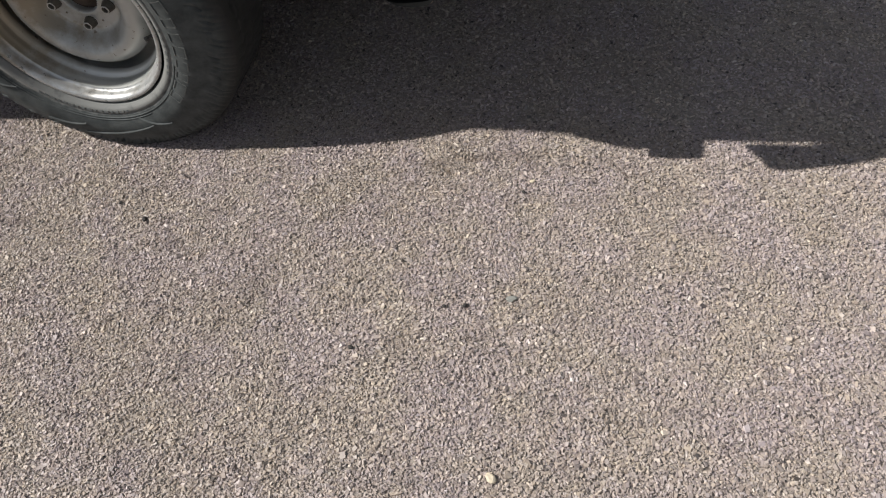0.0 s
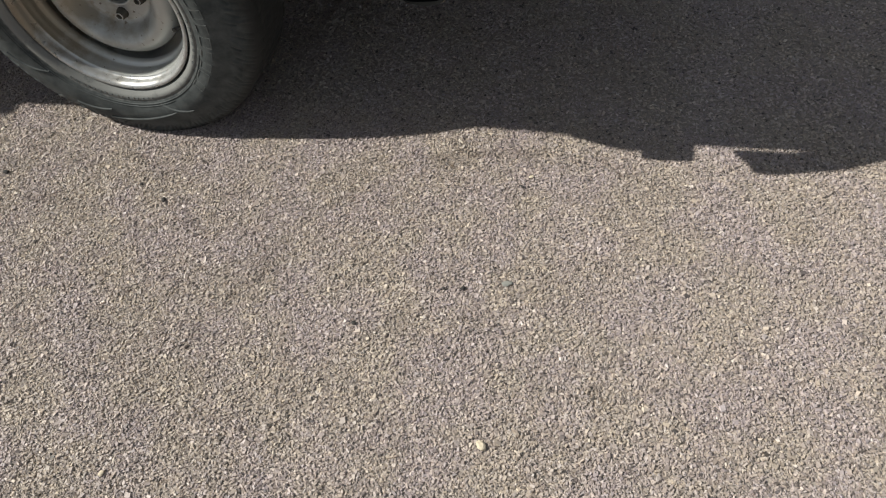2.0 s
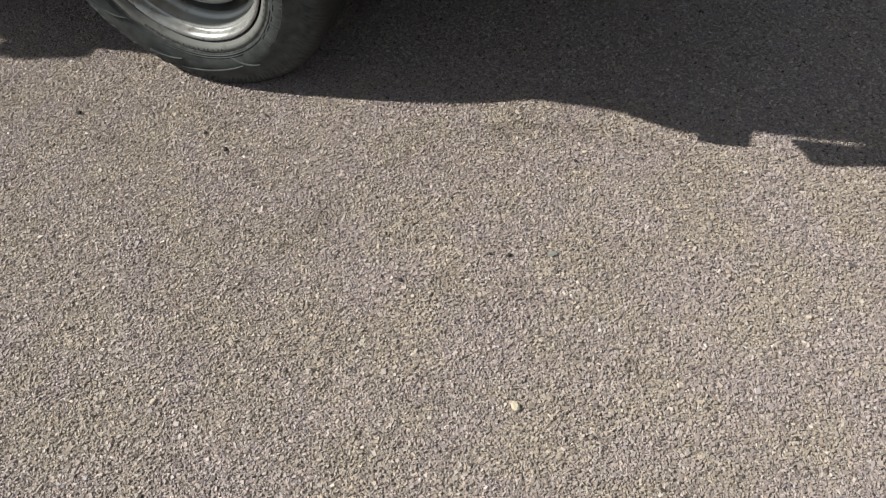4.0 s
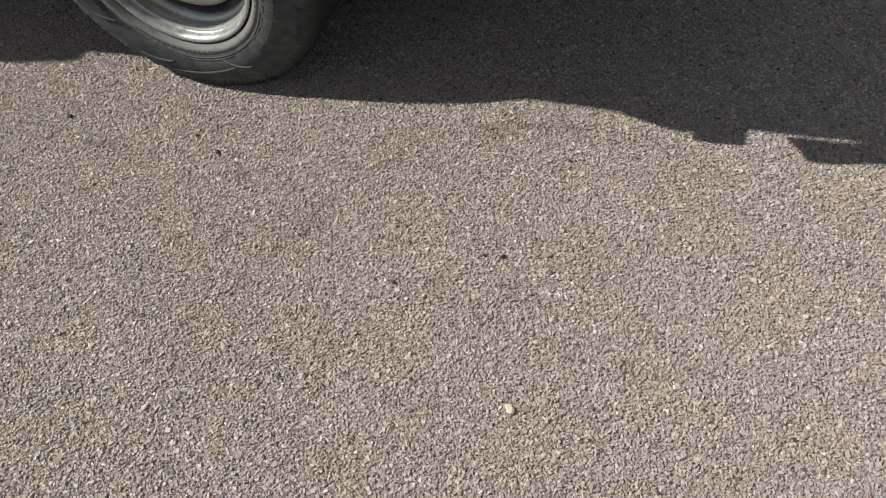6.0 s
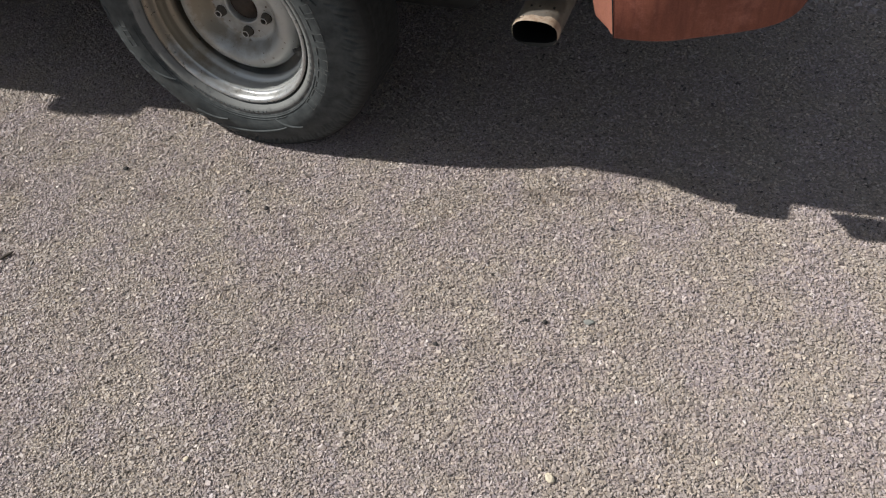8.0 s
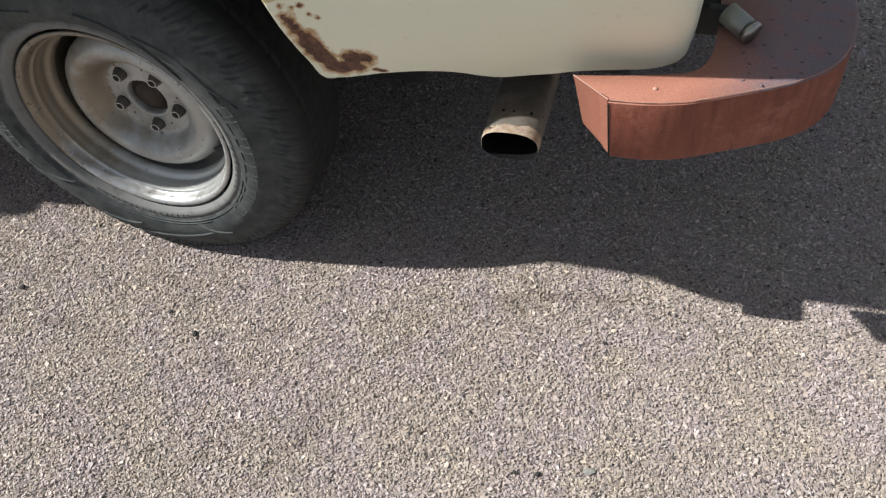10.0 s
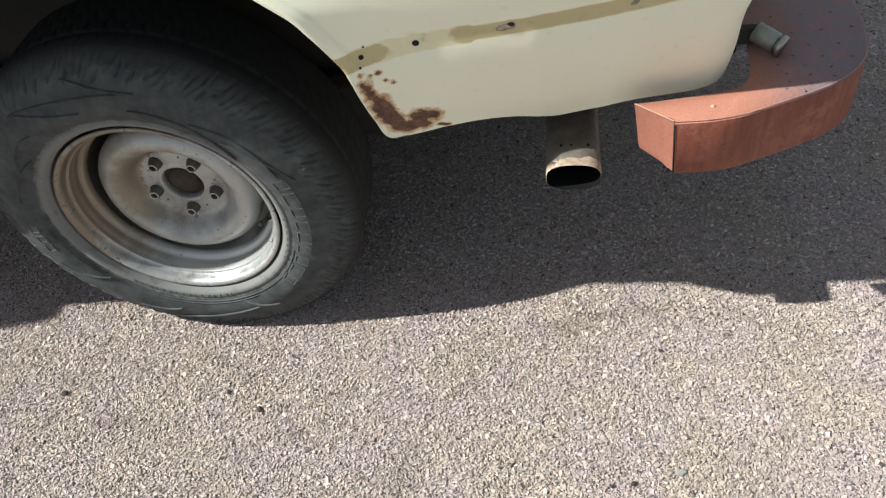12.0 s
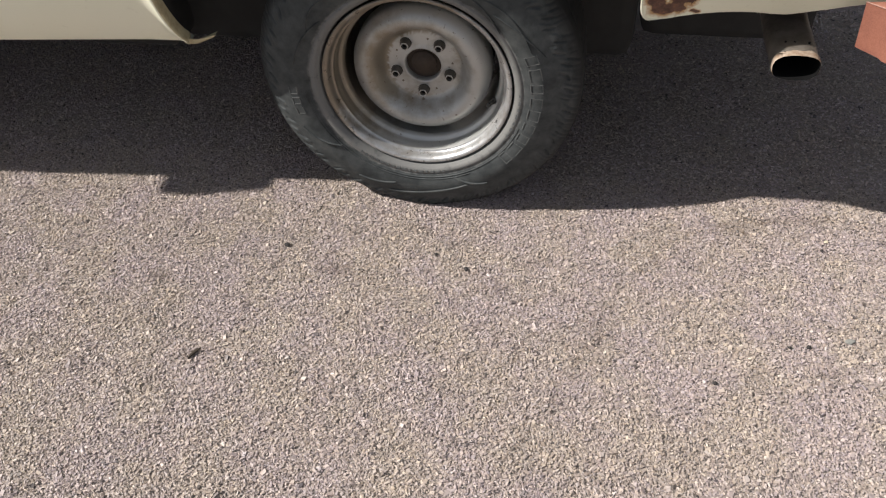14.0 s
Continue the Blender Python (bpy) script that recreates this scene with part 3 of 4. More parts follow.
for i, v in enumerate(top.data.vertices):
    # chalky bleaching, with the sunlit end's brightness put into the colour
    chalk_and_sun.data[i].value = 0.18 + 0.55 * (1 - smoothstep(0.95, 1.2, v.co.x))
    # purple-grey of worn paint and of the sky-lit shade, as colour
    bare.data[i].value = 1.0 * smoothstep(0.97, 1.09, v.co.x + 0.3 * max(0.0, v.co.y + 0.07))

bm = bmesh.new()
lay = [[], [], [], [], [], []]
for k, (o, i) in enumerate(zip(outs, ins)):
    n = edge_out(k)
    wob = 0.0012 * noise.noise((o.x * 9, o.y * 9, 0))
    lean = max(0.0, 1 - (o.x - 0.871) / 0.08) if o.y < 0.3 else 0.0
    for row, out, drop in ((0, 0.0, 0.004), (1, 0.0012 + wob, 0.010), (2, 0.002 + wob, (Z_HI - Z_LO) / 2), (3, 0.003 + wob, Z_HI - Z_LO - 0.003), (4, 0.0015, Z_HI - Z_LO), (5, -0.035, Z_HI - Z_LO - 0.004)):
        down = drop / (Z_HI - Z_LO)
        lay[row].append(tuple(o + n * out + Vector((0.0075 * lean * down, 0.003 * lean * down, Z_HI - drop))))
grid(bm, lay)
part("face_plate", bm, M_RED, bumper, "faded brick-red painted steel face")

bm = bmesh.new()
t0, t1 = Vector((0.8195, -0.110, Z_HI - 0.001)), Vector((0.8695, -0.1515, Z_HI - 0.001))
b0, b1 = Vector((0.834, -0.091, Z_LO - 0.003)), Vector((0.8785, -0.1475, Z_LO + 0.001))
rows = []
for j in range(9):
    v = j / 8
    row = []
    for i in range(11):
        u = i / 10
        p = t0.lerp(t1, u).lerp(b0.lerp(b1, u), v)
        if v == 1 and u < 0.8:
            p.z += 0.003
        row.append(p)
    rows.append([tuple(p) for p in row])
grid(bm, rows, flip=True)
rows_in = [[(x + 0.004, y + 0.003, z) for x, y, z in r] for r in rows]
grid(bm, rows_in)
end_plate = part("end_plate", bm, M_RED, bumper, "sun-bleached brick-red end plate, painted lighter for the sun", smooth=False)
# also lightens the end plate's colour for the sun on it
chalk_and_sun = end_plate.data.attributes.new("chalk_and_sun", "FLOAT", "POINT")
chalk_and_sun.data.foreach_set("value", [0.4] * len(end_plate.data.vertices))
bm = bmesh.new()
tube(bm, (0.8712, -0.1528, Z_HI - 0.006), (0.8785, -0.1518, Z_LO + 0.001), 0.0014, 6)
part("weld_gap", bm, M_BLACK, bumper)
bm = bmesh.new()
pts = [t0 + Vector((0, 0, 0.0015)), t1 + Vector((0.001, 0, 0.0015))]
for i in range(30):
    a, b = pts[0].lerp(pts[1], i / 30), pts[0].lerp(pts[1], (i + 1) / 30)
    tube(bm, a, b, 0.0010 + 0.0004 * noise.noise((i * 0.9, 1, 0)), 6, False)
M_WELD = plain("chalky_weld", (0.46, 0.26, 0.20), 0.6, 0, 120, 0.3)
part("weld_bead", bm, M_WELD, bumper, "chalky pink weld bead")
bm = bmesh.new()
rows = []
for k in range(46):
    n = edge_out(k)
    p = outs[k] - n * 0.0012 + Vector((0, 0, Z_HI - 0.0008))
    r = 0.0005 + 0.0009 * max(0.0, noise.noise((k * 0.37, 4, 0)))
    rows.append([tuple(p + n * (r * math.cos(a)) + Vector((0, 0, r * math.sin(a)))) for a in (0, 1.05, 2.1, 3.14, 4.2, 5.25)])
grid(bm, rows, closed=True)
part("weld_bead", bm, M_WELD, bumper, "chalky pink weld bead")
bm = bmesh.new()
bmesh.ops.create_icosphere(bm, subdivisions=1, radius=1)
for v in bm.verts:
    v.co = Vector((v.co.x * 0.0042, v.co.y * 0.0024, v.co.z * 0.0014))
stud_mesh = bpy.data.meshes.new("tread_stud")
bm.to_mesh(stud_mesh)
bm.free()
stud_mesh.materials.append(M_STUD)
stud_mesh.polygons.foreach_set("use_smooth", [True] * len(stud_mesh.polygons))
for k in range(2, 60, 4):
    o, i = outs[k], ins[k]
    if o.x < 1.0:
        continue
    for m in range(4):
        f = 0.12 + m * 0.25 + (0.125 if (k // 4) % 2 else 0)
        c = o.lerp(i, f)
        if f < 0.95 and c.x >= 1.02:
            stud = new("tread_stud", stud_mesh)
            stud.parent = bumper
            stud.location = (c.x, c.y, Z_HI)
            stud.rotation_euler.z = 0.7 if (m + k // 4) % 2 else -0.7
bm = bmesh.new()
bmesh.ops.create_uvsphere(bm, u_segments=12, v_segments=8, radius=1)
for v in bm.verts:
    v.co = Vector((0.926 + v.co.x * 0.0038, -0.121 + v.co.y * 0.0038, Z_HI + v.co.z * 0.003))
part("bolt", bm, M_WELD, bumper, "pale worn bolt head")
bm = bmesh.new()
box(bm, (0.80, 0.10, 0.51), (1.0, 0.16, 0.56), 0.004)
part("bumper_bracket", bm, M_DARK, bumper)
bm = bmesh.new()
box(bm, (0.80, 1.14, 0.51), (1.0, 1.20, 0.56), 0.004)
part("bumper_bracket", bm, M_DARK, bumper)

# cylinder above the bumper
lamp = empty("metal_cylinder", (1.002, 0.022, 0.603), car)
ax = Vector((0.72, -0.61, -0.20)).normalized()
bm = bmesh.new()
tube(bm, ax * 0.0, ax * 0.036, 0.0152, 20)
part("barrel", bm, M_GREENMETAL, lamp, "grey-green painted barrel")
bm = bmesh.new()
tube(bm, ax * 0.037, ax * 0.040, 0.0126, 20)
tube(bm, ax * 0.040, ax * 0.047, 0.0162, 20)
part("collar", bm, M_CHROME, lamp, "dull metal end collar")
bm = bmesh.new()
box(bm, (-0.024, -0.002, -0.022), (0.004, 0.012, 0.006), 0.003)
part("bracket", bm, M_DARK, lamp)

# ---- exhaust ----
exhaust = empty("exhaust_pipe", (0, 0, 0), car)


def oval(y, wx, wz, cx, cz, n=40, e=2.6):
    pts = []
    for i in range(n):
        a = 2 * math.pi * i / n
        c, s = math.cos(a), math.sin(a)
        pts.append((cx + wx * math.copysign(abs(c) ** (2 / e), c), y, cz + wz * math.copysign(abs(s) ** (2 / e), s)))
    return pts


bm = bmesh.new()
stations = [(-0.122, 0.0422, 0.0262), (-0.105, 0.0425, 0.0265), (-0.07, 0.043, 0.0265), (0.0, 0.043, 0.027), (0.09, 0.042, 0.029), (0.2, 0.036, 0.034), (0.42, 0.032, 0.032)]
grid(bm, [oval(y, a, b, 0.734, 0.453 + 0.06 * max(0, y), 40) for y, a, b in stations], closed=True, flip=True)
part("pipe", bm, M_PIPE, exhaust, "dull grey oval exhaust pipe")
bm = bmesh.new()
ys = [(-0.110, 0.0430, 0.0270), (-0.114, 0.0432, 0.0272), (-0.128, 0.0425, 0.0262), (-0.1288, 0.0420, 0.0258)]
rows = []
for k, (y, a, b) in enumerate(ys):
    r = oval(y, a, b, 0.734, 0.453, 40)
    # wavy edge drawn after the border of sunlight on the pipe
    if k == 0:
        r = [(x, y - 0.002 + 0.006 * noise.noise((x * 60, z * 60, 2)) + 0.004 * (x - 0.733) / 0.04, z) for x, y, z in r]
    rows.append(r)
grid(bm, rows, closed=True)
part("tip", bm, M_TIP, exhaust, "heat-bleached tan lip with its sunlit brightness painted in")
bm = bmesh.new()
grid(bm, [oval(-0.1288, 0.0420, 0.0258, 0.734, 0.453), oval(-0.1275, 0.0412, 0.025, 0.734, 0.453), oval(0.1, 0.0402, 0.0242, 0.734, 0.453)], closed=True)
vs = [bm.verts.new(p) for p in oval(-0.03, 0.039, 0.023, 0.734, 0.453)]
bm.faces.new(vs)
part("bore", bm, M_SOOT, exhaust, "sooty bore")
for x in (0.715, 0.731, 0.757):
    bm = bmesh.new()
    tube(bm, (x, -0.082, 0.472), (x, -0.082, 0.4802), 0.0022, 8)
    part("rivet", bm, M_BLACK, exhaust)

# ---- wheel ----
HUB = (0.0, 0.0, 0.335)


SIDE = [(0.199, -0.050), (0.2095, -0.060), (0.2112, -0.0850), (0.2128, -0.0885), (0.216, -0.0905), (0.2175, -0.0945), (0.222, -0.0965), (0.2285, -0.0985), (0.2295, -0.0965), (0.232, -0.0975),
        (0.240, -0.1015), (0.248, -0.1045), (0.256, -0.1063), (0.264, -0.1070), (0.272, -0.1066), (0.280, -0.1052), (0.287, -0.1030), (0.294, -0.1005), (0.301, -0.0975), (0.308, -0.0945),
        (0.315, -0.0915), (0.321, -0.0885), (0.327, -0.0850), (0.333, -0.0805), (0.338, -0.0755), (0.3445, -0.0690), (0.3495, -0.0610), (0.352, -0.052)]
TREAD = [(0.3535, y) for y in (-0.044, -0.036, -0.028, -0.0265, -0.020, -0.012, -0.004, 0.004, 0.012, 0.020, 0.028, 0.036, 0.044, 0.052, 0.060, 0.068, 0.076, 0.084)]
BACK = [(0.345, 0.094), (0.333, 0.106), (0.31, 0.118), (0.27, 0.128), (0.23, 0.12), (0.20, 0.09)]


def tyre_mesh(steps=1152):
    """A worn all-terrain tyre with torn shoulder notches, squashed a little where it stands."""
    bm = bmesh.new()
    cols = []
    line = [SIDE[0]]
    for (r0, y0), (r1, y1) in zip(SIDE, SIDE[1:]):
        n = 3 if r0 > 0.297 else 1
        line += [(r0 + (r1 - r0) * k / n, y0 + (y1 - y0) * k / n) for k in range(1, n + 1)]
    for i in range(steps):
        a = 2 * math.pi * i / steps
        col = []
        ragged = 0.10 * math.sin(a * 23) + 0.07 * math.sin(a * 61 + 1)
        for r, y in line + TREAD + BACK:
            lug = (a * 72 / (2 * math.pi) + (0.18 * math.sin(y * 160) if y > -0.06 else 0)) % 1.0
            groove = 1 - smoothstep(0.06, 0.14, abs(lug - 0.5))
            # slanted notches that end in points towards the sidewall
            if 0.298 < r < 0.3525 and y < 0:
                turn = a * 72 / (2 * math.pi) + ragged
                odd = int(turn + (r - 0.325) * 26) % 2
                start = 0.304 if odd else 0.312
                wide = 0.13 * smoothstep(start, start + 0.009, r) * (1 - smoothstep(start + 0.016, start + 0.024, r))
                slant = (turn + (r - 0.325) * 26) % 1.0
                notch = 1 - smoothstep(wide * 0.3, wide + 0.03, abs(slant - 0.5)) if wide > 0.01 else 0.0
                # worn small nicks on the shoulder itself
                nick = (2 * turn + (r - 0.34) * 40 + 0.2 * math.sin(a * 37)) % 1.0
                nick = (1 - smoothstep(0.08, 0.17, abs(nick - 0.5))) * smoothstep(0.328, 0.334, r) * (1 - smoothstep(0.344, 0.350, r))
                swell = slant * smoothstep(start - 0.004, start + 0.008, r) * (1 - 0.5 * smoothstep(0.33, 0.345, r))
                amt = 0.85 + 0.6 * noise.noise((math.cos(a) * 9, math.sin(a) * 9, r * 60))
                r2, y2 = r - 0.0010 * amt * (notch + nick), y + amt * (0.0030 * notch + 0.0016 * nick - 0.0030 * swell * (1 - notch))
            elif r > 0.353:
                ring = max(1 - smoothstep(0.0015, 0.004, abs(y - k)) for k in (-0.030, 0.004, 0.038))
                r2, y2 = r - 0.0016 * max(groove, ring) - 0.0005 * noise.noise((math.cos(a) * 14, math.sin(a) * 14, y * 90)), y
            else:
                r2, y2 = r, y
            x, z = r2 * math.cos(a), r2 * math.sin(a)
            ground = -HUB[2] + 0.0025
            if z < ground + 0.02:
                press = max(0.0, ground + 0.02 - z)
                near = smoothstep(0.16, 0.0, abs(x))
                y2 -= 0.35 * press * near if y2 < 0 else -0.35 * press * near
                z = max(z, ground)
            col.append(bm.verts.new((x, y2, z)))
        cols.append(col)
    for i in range(steps):
        a, b = cols[i], cols[(i + 1) % steps]
        for k in range(len(a) - 1):
            bm.faces.new((a[k], a[k + 1], b[k + 1], b[k]))
    return bm


wheel = empty("wheel", HUB, car)
tyre = part("tyre", tyre_mesh(), M_TYRE, wheel, "worn dusty black all-terrain tyre")
inner = tyre.data.attributes.new("inner", "FLOAT", "POINT")
tread = tyre.data.attributes.new("tread", "FLOAT", "POINT")
for i, v in enumerate(tyre.data.vertices):
    r = math.hypot(v.co.x, v.co.z)
    inner.data[i].value = 1 - smoothstep(0.226, 0.241, r) if v.co.y < 0 else 0.0
    tread.data[i].value = smoothstep(0.325, 0.350, r) if v.co.y < 0 else 1.0


def side_at(r):
    return lerp_table([(p, y) for p, y in SIDE], r)


def sidewall_ridge(name, a0, a1, r0, r1, bow, width=0.0034, height=0.0056):
    """A raised curved line moulded into the sidewall, between two angles and radii."""
    bm = bmesh.new()
    rows = []
    for i in range(33):
        t = i / 32
        a, r = radians(a0 + (a1 - a0) * t), r0 + (r1 - r0) * t + bow * math.sin(math.pi * t)
        w = width * (0.35 + 0.65 * math.sin(math.pi * min(1, t * 1.15)) ** 0.5) if t < 0.87 else width * 0.5
        row = []
        for off, up in ((-w, -0.0005), (-w * 0.4, height), (w * 0.4, height), (w, -0.0005)):
            rr = r + off
            row.append((rr * math.cos(a), side_at(rr) - up, rr * math.sin(a)))
        rows.append(row)
    grid(bm, rows)
    return part(name, bm, M_TYRE, wheel)


for a0, a1, r0, r1, bow in ((126, 80, 0.304, 0.290, -0.012), (100, 78, 0.317, 0.292, -0.010), (125, 100, 0.303, 0.258, -0.010), (81, 38, 0.261, 0.230, 0.006),
                            (60, 24, 0.262, 0.268, 0.006), (48, 20, 0.252, 0.290, -0.004), (-72, -57, 0.240, 0.283, 0.006), (-106, -66, 0.297, 0.269, -0.004),
                            (-157, -139, 0.288, 0.242, 0.005), (-122, -104, 0.286, 0.262, 0.004), (150, 126, 0.250, 0.262, 0.012), (168, 140, 0.262, 0.240, 0.004)):
    sidewall_ridge("sidewall_ridge", a0, a1, r0, r1, bow, 0.0026, 0.0036)
# two fine rings moulded round the bead
for r0 in (0.2445, 0.2395):
    sidewall_ridge("sidewall_ridge", -176, -62 if r0 > 0.24 else -20, r0, r0 - 0.002, 0.0, 0.0014, 0.0018)


def raised_bar(a, r, w, h, hollow=True, whole=True):
    """A raised block outline standing in for moulded lettering."""
    bm = bmesh.new()
    q = 0.0020

    def flat(x0, x1, y0, y1):
        rows = []
        for dy, up in ((y0, -0.0006), (y0, 0.0016), (y1, 0.0016), (y1, -0.0006)):
            row = []
            for dx, e in ((x0, -0.0006), (x0, up), (x1, up), (x1, -0.0006)):
                rr = r + dy
                ang = a + dx / r
                row.append((rr * math.cos(ang), side_at(rr) - min(up, e), rr * math.sin(ang)))
            rows.append(row)
        grid(bm, rows)

    if hollow:
        sides = ((-w / 2, -w / 2 + q, -h / 2, h / 2), (w / 2 - q, w / 2, -h / 2, h / 2), (-w / 2, w / 2, -h / 2, -h / 2 + q), (-w / 2, w / 2, h / 2 - q, h / 2))
        for side in sides if whole else sides[1:]:
            flat(*side)
    else:
        flat(-w / 2, w / 2, -h / 2, h / 2)
    return part("raised_bar", bm, M_TYRE_MARK, wheel, smooth=False)


for i in range(9):
    raised_bar(radians(20 - i * 7.4), 0.2625 - 0.0012 * i, 0.021 + 0.006 * (i % 3 == 1), 0.027, True, i % 2 == 0)
for i in range(3):
    raised_bar(radians(183 + i * 5.6), 0.271, 0.018, 0.020, True, i == 1)
for i in range(16):
    raised_bar(radians(-128 + i * 3.4), 0.2245, 0.005 + 0.003 * (i % 3), 0.0042, False)
for i in range(7):
    raised_bar(radians(-28 + i * 4.6), 0.2245, 0.006 + 0.003 * (i % 2), 0.005, False)

# steel rim and dish
LIP = [(0.198, -0.066), (0.2065, -0.0835), (0.2060, -0.0868), (0.2030, -0.0880), (0.1990, -0.0868), (0.1955, -0.0825), (0.1935, -0.076)]
BARREL_A = [(0.1935, -0.076), (0.1922, -0.069), (0.1905, -0.0655), (0.1872, -0.0640)]
BARREL_B = [(0.1872, -0.0640), (0.1862, -0.0600), (0.1868, -0.0560), (0.1850, -0.0525), (0.1838, -0.0440), (0.1835, -0.0380), (0.1822, -0.0345), (0.1775, -0.0320), (0.1745, -0.0290), (0.1728, -0.0220),
            (0.1722, -0.018), (0.1735, -0.0155), (0.1758, -0.012), (0.1775, -0.008), (0.1780, 0.13)]
DISH = [(0.1550, 0.020), (0.1550, -0.006), (0.1546, -0.0125), (0.1515, -0.0215), (0.144, -0.0300), (0.137, -0.0365), (0.129, -0.0402), (0.122, -0.0408), (0.115, -0.0385), (0.108, -0.0325), (0.1015, -0.0235), (0.0955, -0.0130),
        (0.0905, -0.0045), (0.0855, 0.0010), (0.080, 0.0022), (0.074, 0.0010), (0.052, 0.0010), (0.046, -0.0002), (0.0425, -0.0025), (0.0405, -0.001), (0.0400, 0.008), (0.0400, 0.03)]


def brown_mask_of(ob, f):
    d = ob.data.attributes.new("brown_mask", "FLOAT", "POINT")
    for i, v in enumerate(ob.data.vertices):
        d.data[i].value = f(math.hypot(v.co.x, v.co.z), v.co)


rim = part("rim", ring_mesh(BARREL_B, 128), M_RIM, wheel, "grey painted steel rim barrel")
brown_mask_of(rim, lambda r, c: 0.2 + 0.9 * smoothstep(-0.12, 0.12, 0.7 * c.z - c.x))
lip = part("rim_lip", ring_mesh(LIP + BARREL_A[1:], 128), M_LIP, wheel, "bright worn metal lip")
brown_mask_of(lip, lambda r, c: 0.1 + 0.9 * smoothstep(-0.10, 0.14, 0.75 * c.z - 0.8 * c.x))
dish = part("dish", ring_mesh(DISH, 128), M_RIM, wheel, "brownish grey pressed steel wheel centre")
brown_mask_of(dish, lambda r, c: (1.05 - 14 * abs(r - 0.093)) * (0.8 - 3.0 * c.x + 1.2 * c.z) if r > 0.08 else 0.38)
bm = bmesh.new()
bmesh.ops.create_circle(bm, cap_ends=True, segments=40, radius=0.041, matrix=Matrix.Translation((0, 0.014, 0)) @ Matrix.Rotation(radians(90), 4, "X"))
tube(bm, (0, 0.02, 0), (0, 0.006, 0), 0.028, 24)
part("hub", bm, M_HUB, wheel, "rust-brown hub")
part("brake_drum", ring_mesh([(0.150, 0.02), (0.150, 0.10), (0.02, 0.10)], 48), M_DARK, wheel)
for i in range(5):
    a = radians(-90 - 2 + 72 * i)
    cx, cz = 0.0635 * math.cos(a), 0.0635 * math.sin(a)
    bm = bmesh.new()
    prof = [(0.0130, 0.002), (0.0125, -0.004), (0.0105, -0.0095), (0.0092, -0.0160), (0.0082, -0.0172), (0.0066, -0.0165), (0.0060, -0.006)]
    cols = [[bm.verts.new((cx + r * math.cos(2 * math.pi * k / 18) * (1 + (0.05 if k % 3 == 0 else -0.03) * (r < 0.012)), y, cz + r * math.sin(2 * math.pi * k / 18) * (1 + (0.05 if k % 3 == 0 else -0.03) * (r < 0.012)))) for r, y in prof] for k in range(18)]
    for k in range(18):
        p, q = cols[k], cols[(k + 1) % 18]
        for j in range(len(prof) - 1):
            bm.faces.new((p[j], p[j + 1], q[j + 1], q[j])).material_index = 1 if j in (3, 4) else 0
    part("lug_nut", bm, [M_NUT_SIDE, M_NUT], wheel, "dirty lug nut with shade-darkened sides and a worn bright end")
    bm = bmesh.new()
    tube(bm, (cx, 0.002, cz), (cx, -0.008, cz), 0.0058, 12)
    part("wheel_stud", bm, M_BLACK, wheel)
    # dark disc standing in for the shade round each nut
    bm = bmesh.new()
    tube(bm, (cx, 0.003, cz), (cx, -0.0004, cz), 0.0132, 20)
    part("nut_shade", bm, M_NUT_SHADE, wheel, "dark disc painted as shade round a lug nut", smooth=False)
    for da in (0.215,):
        bm = bmesh.new()
        px, pz = 0.066 * math.cos(a + da * 2.1), 0.066 * math.sin(a + da * 2.1)
        tube(bm, (px, 0.004, pz), (px, 0.0004, pz), 0.0024, 10)
        part("dimple", bm, M_DIMPLE, wheel, smooth=False)
bm = bmesh.new()
va = radians(-21.5)
for r0, r1, y0, y1, rad in ((0.176, 0.172, -0.022, -0.034, 0.0062), (0.172, 0.164, -0.034, -0.050, 0.0042), (0.164, 0.1615, -0.050, -0.055, 0.0048)):
    tube(bm, (r0 * math.cos(va), y0, r0 * math.sin(va)), (r1 * math.cos(va), y1, r1 * math.sin(va)), rad, 12)
part("valve", bm, M_VALVE, wheel, "black rubber valve stem")
bm = bmesh.new()
for i in range(8):
    a0, a1 = radians(-27.5 + i * 0.6), radians(-26.9 + i * 0.6)
    tube(bm, (0.1935 * math.cos(a0), -0.074 + 0.002 * i, 0.1935 * math.sin(a0)), (0.1935 * math.cos(a1), -0.072 + 0.002 * i, 0.1935 * math.sin(a1)), 0.0022, 6)
part("balance_clip", bm, M_DARK, wheel, "dark balance weight clip")

# the other wheels, out of view
plain_tyre = bpy.data.meshes.new("tyre")
bm = tyre_mesh(240)
bm.to_mesh(plain_tyre)
bm.free()
plain_tyre.materials.append(M_TYRE)
for x, y, turn in ((0.0, 1.29, 180), (-2.72, -0.08, 0), (-2.72, 1.29, 180)):
    w = empty("wheel", (x, y, HUB[2]), car)
    w.rotation_euler.z = radians(turn)
    for src, nm in ((plain_tyre, "tyre"), (rim, "rim"), (lip, "rim_lip"), (dish, "dish")):
        o = new(nm, src if nm == "tyre" else src.data)
        o.parent = w

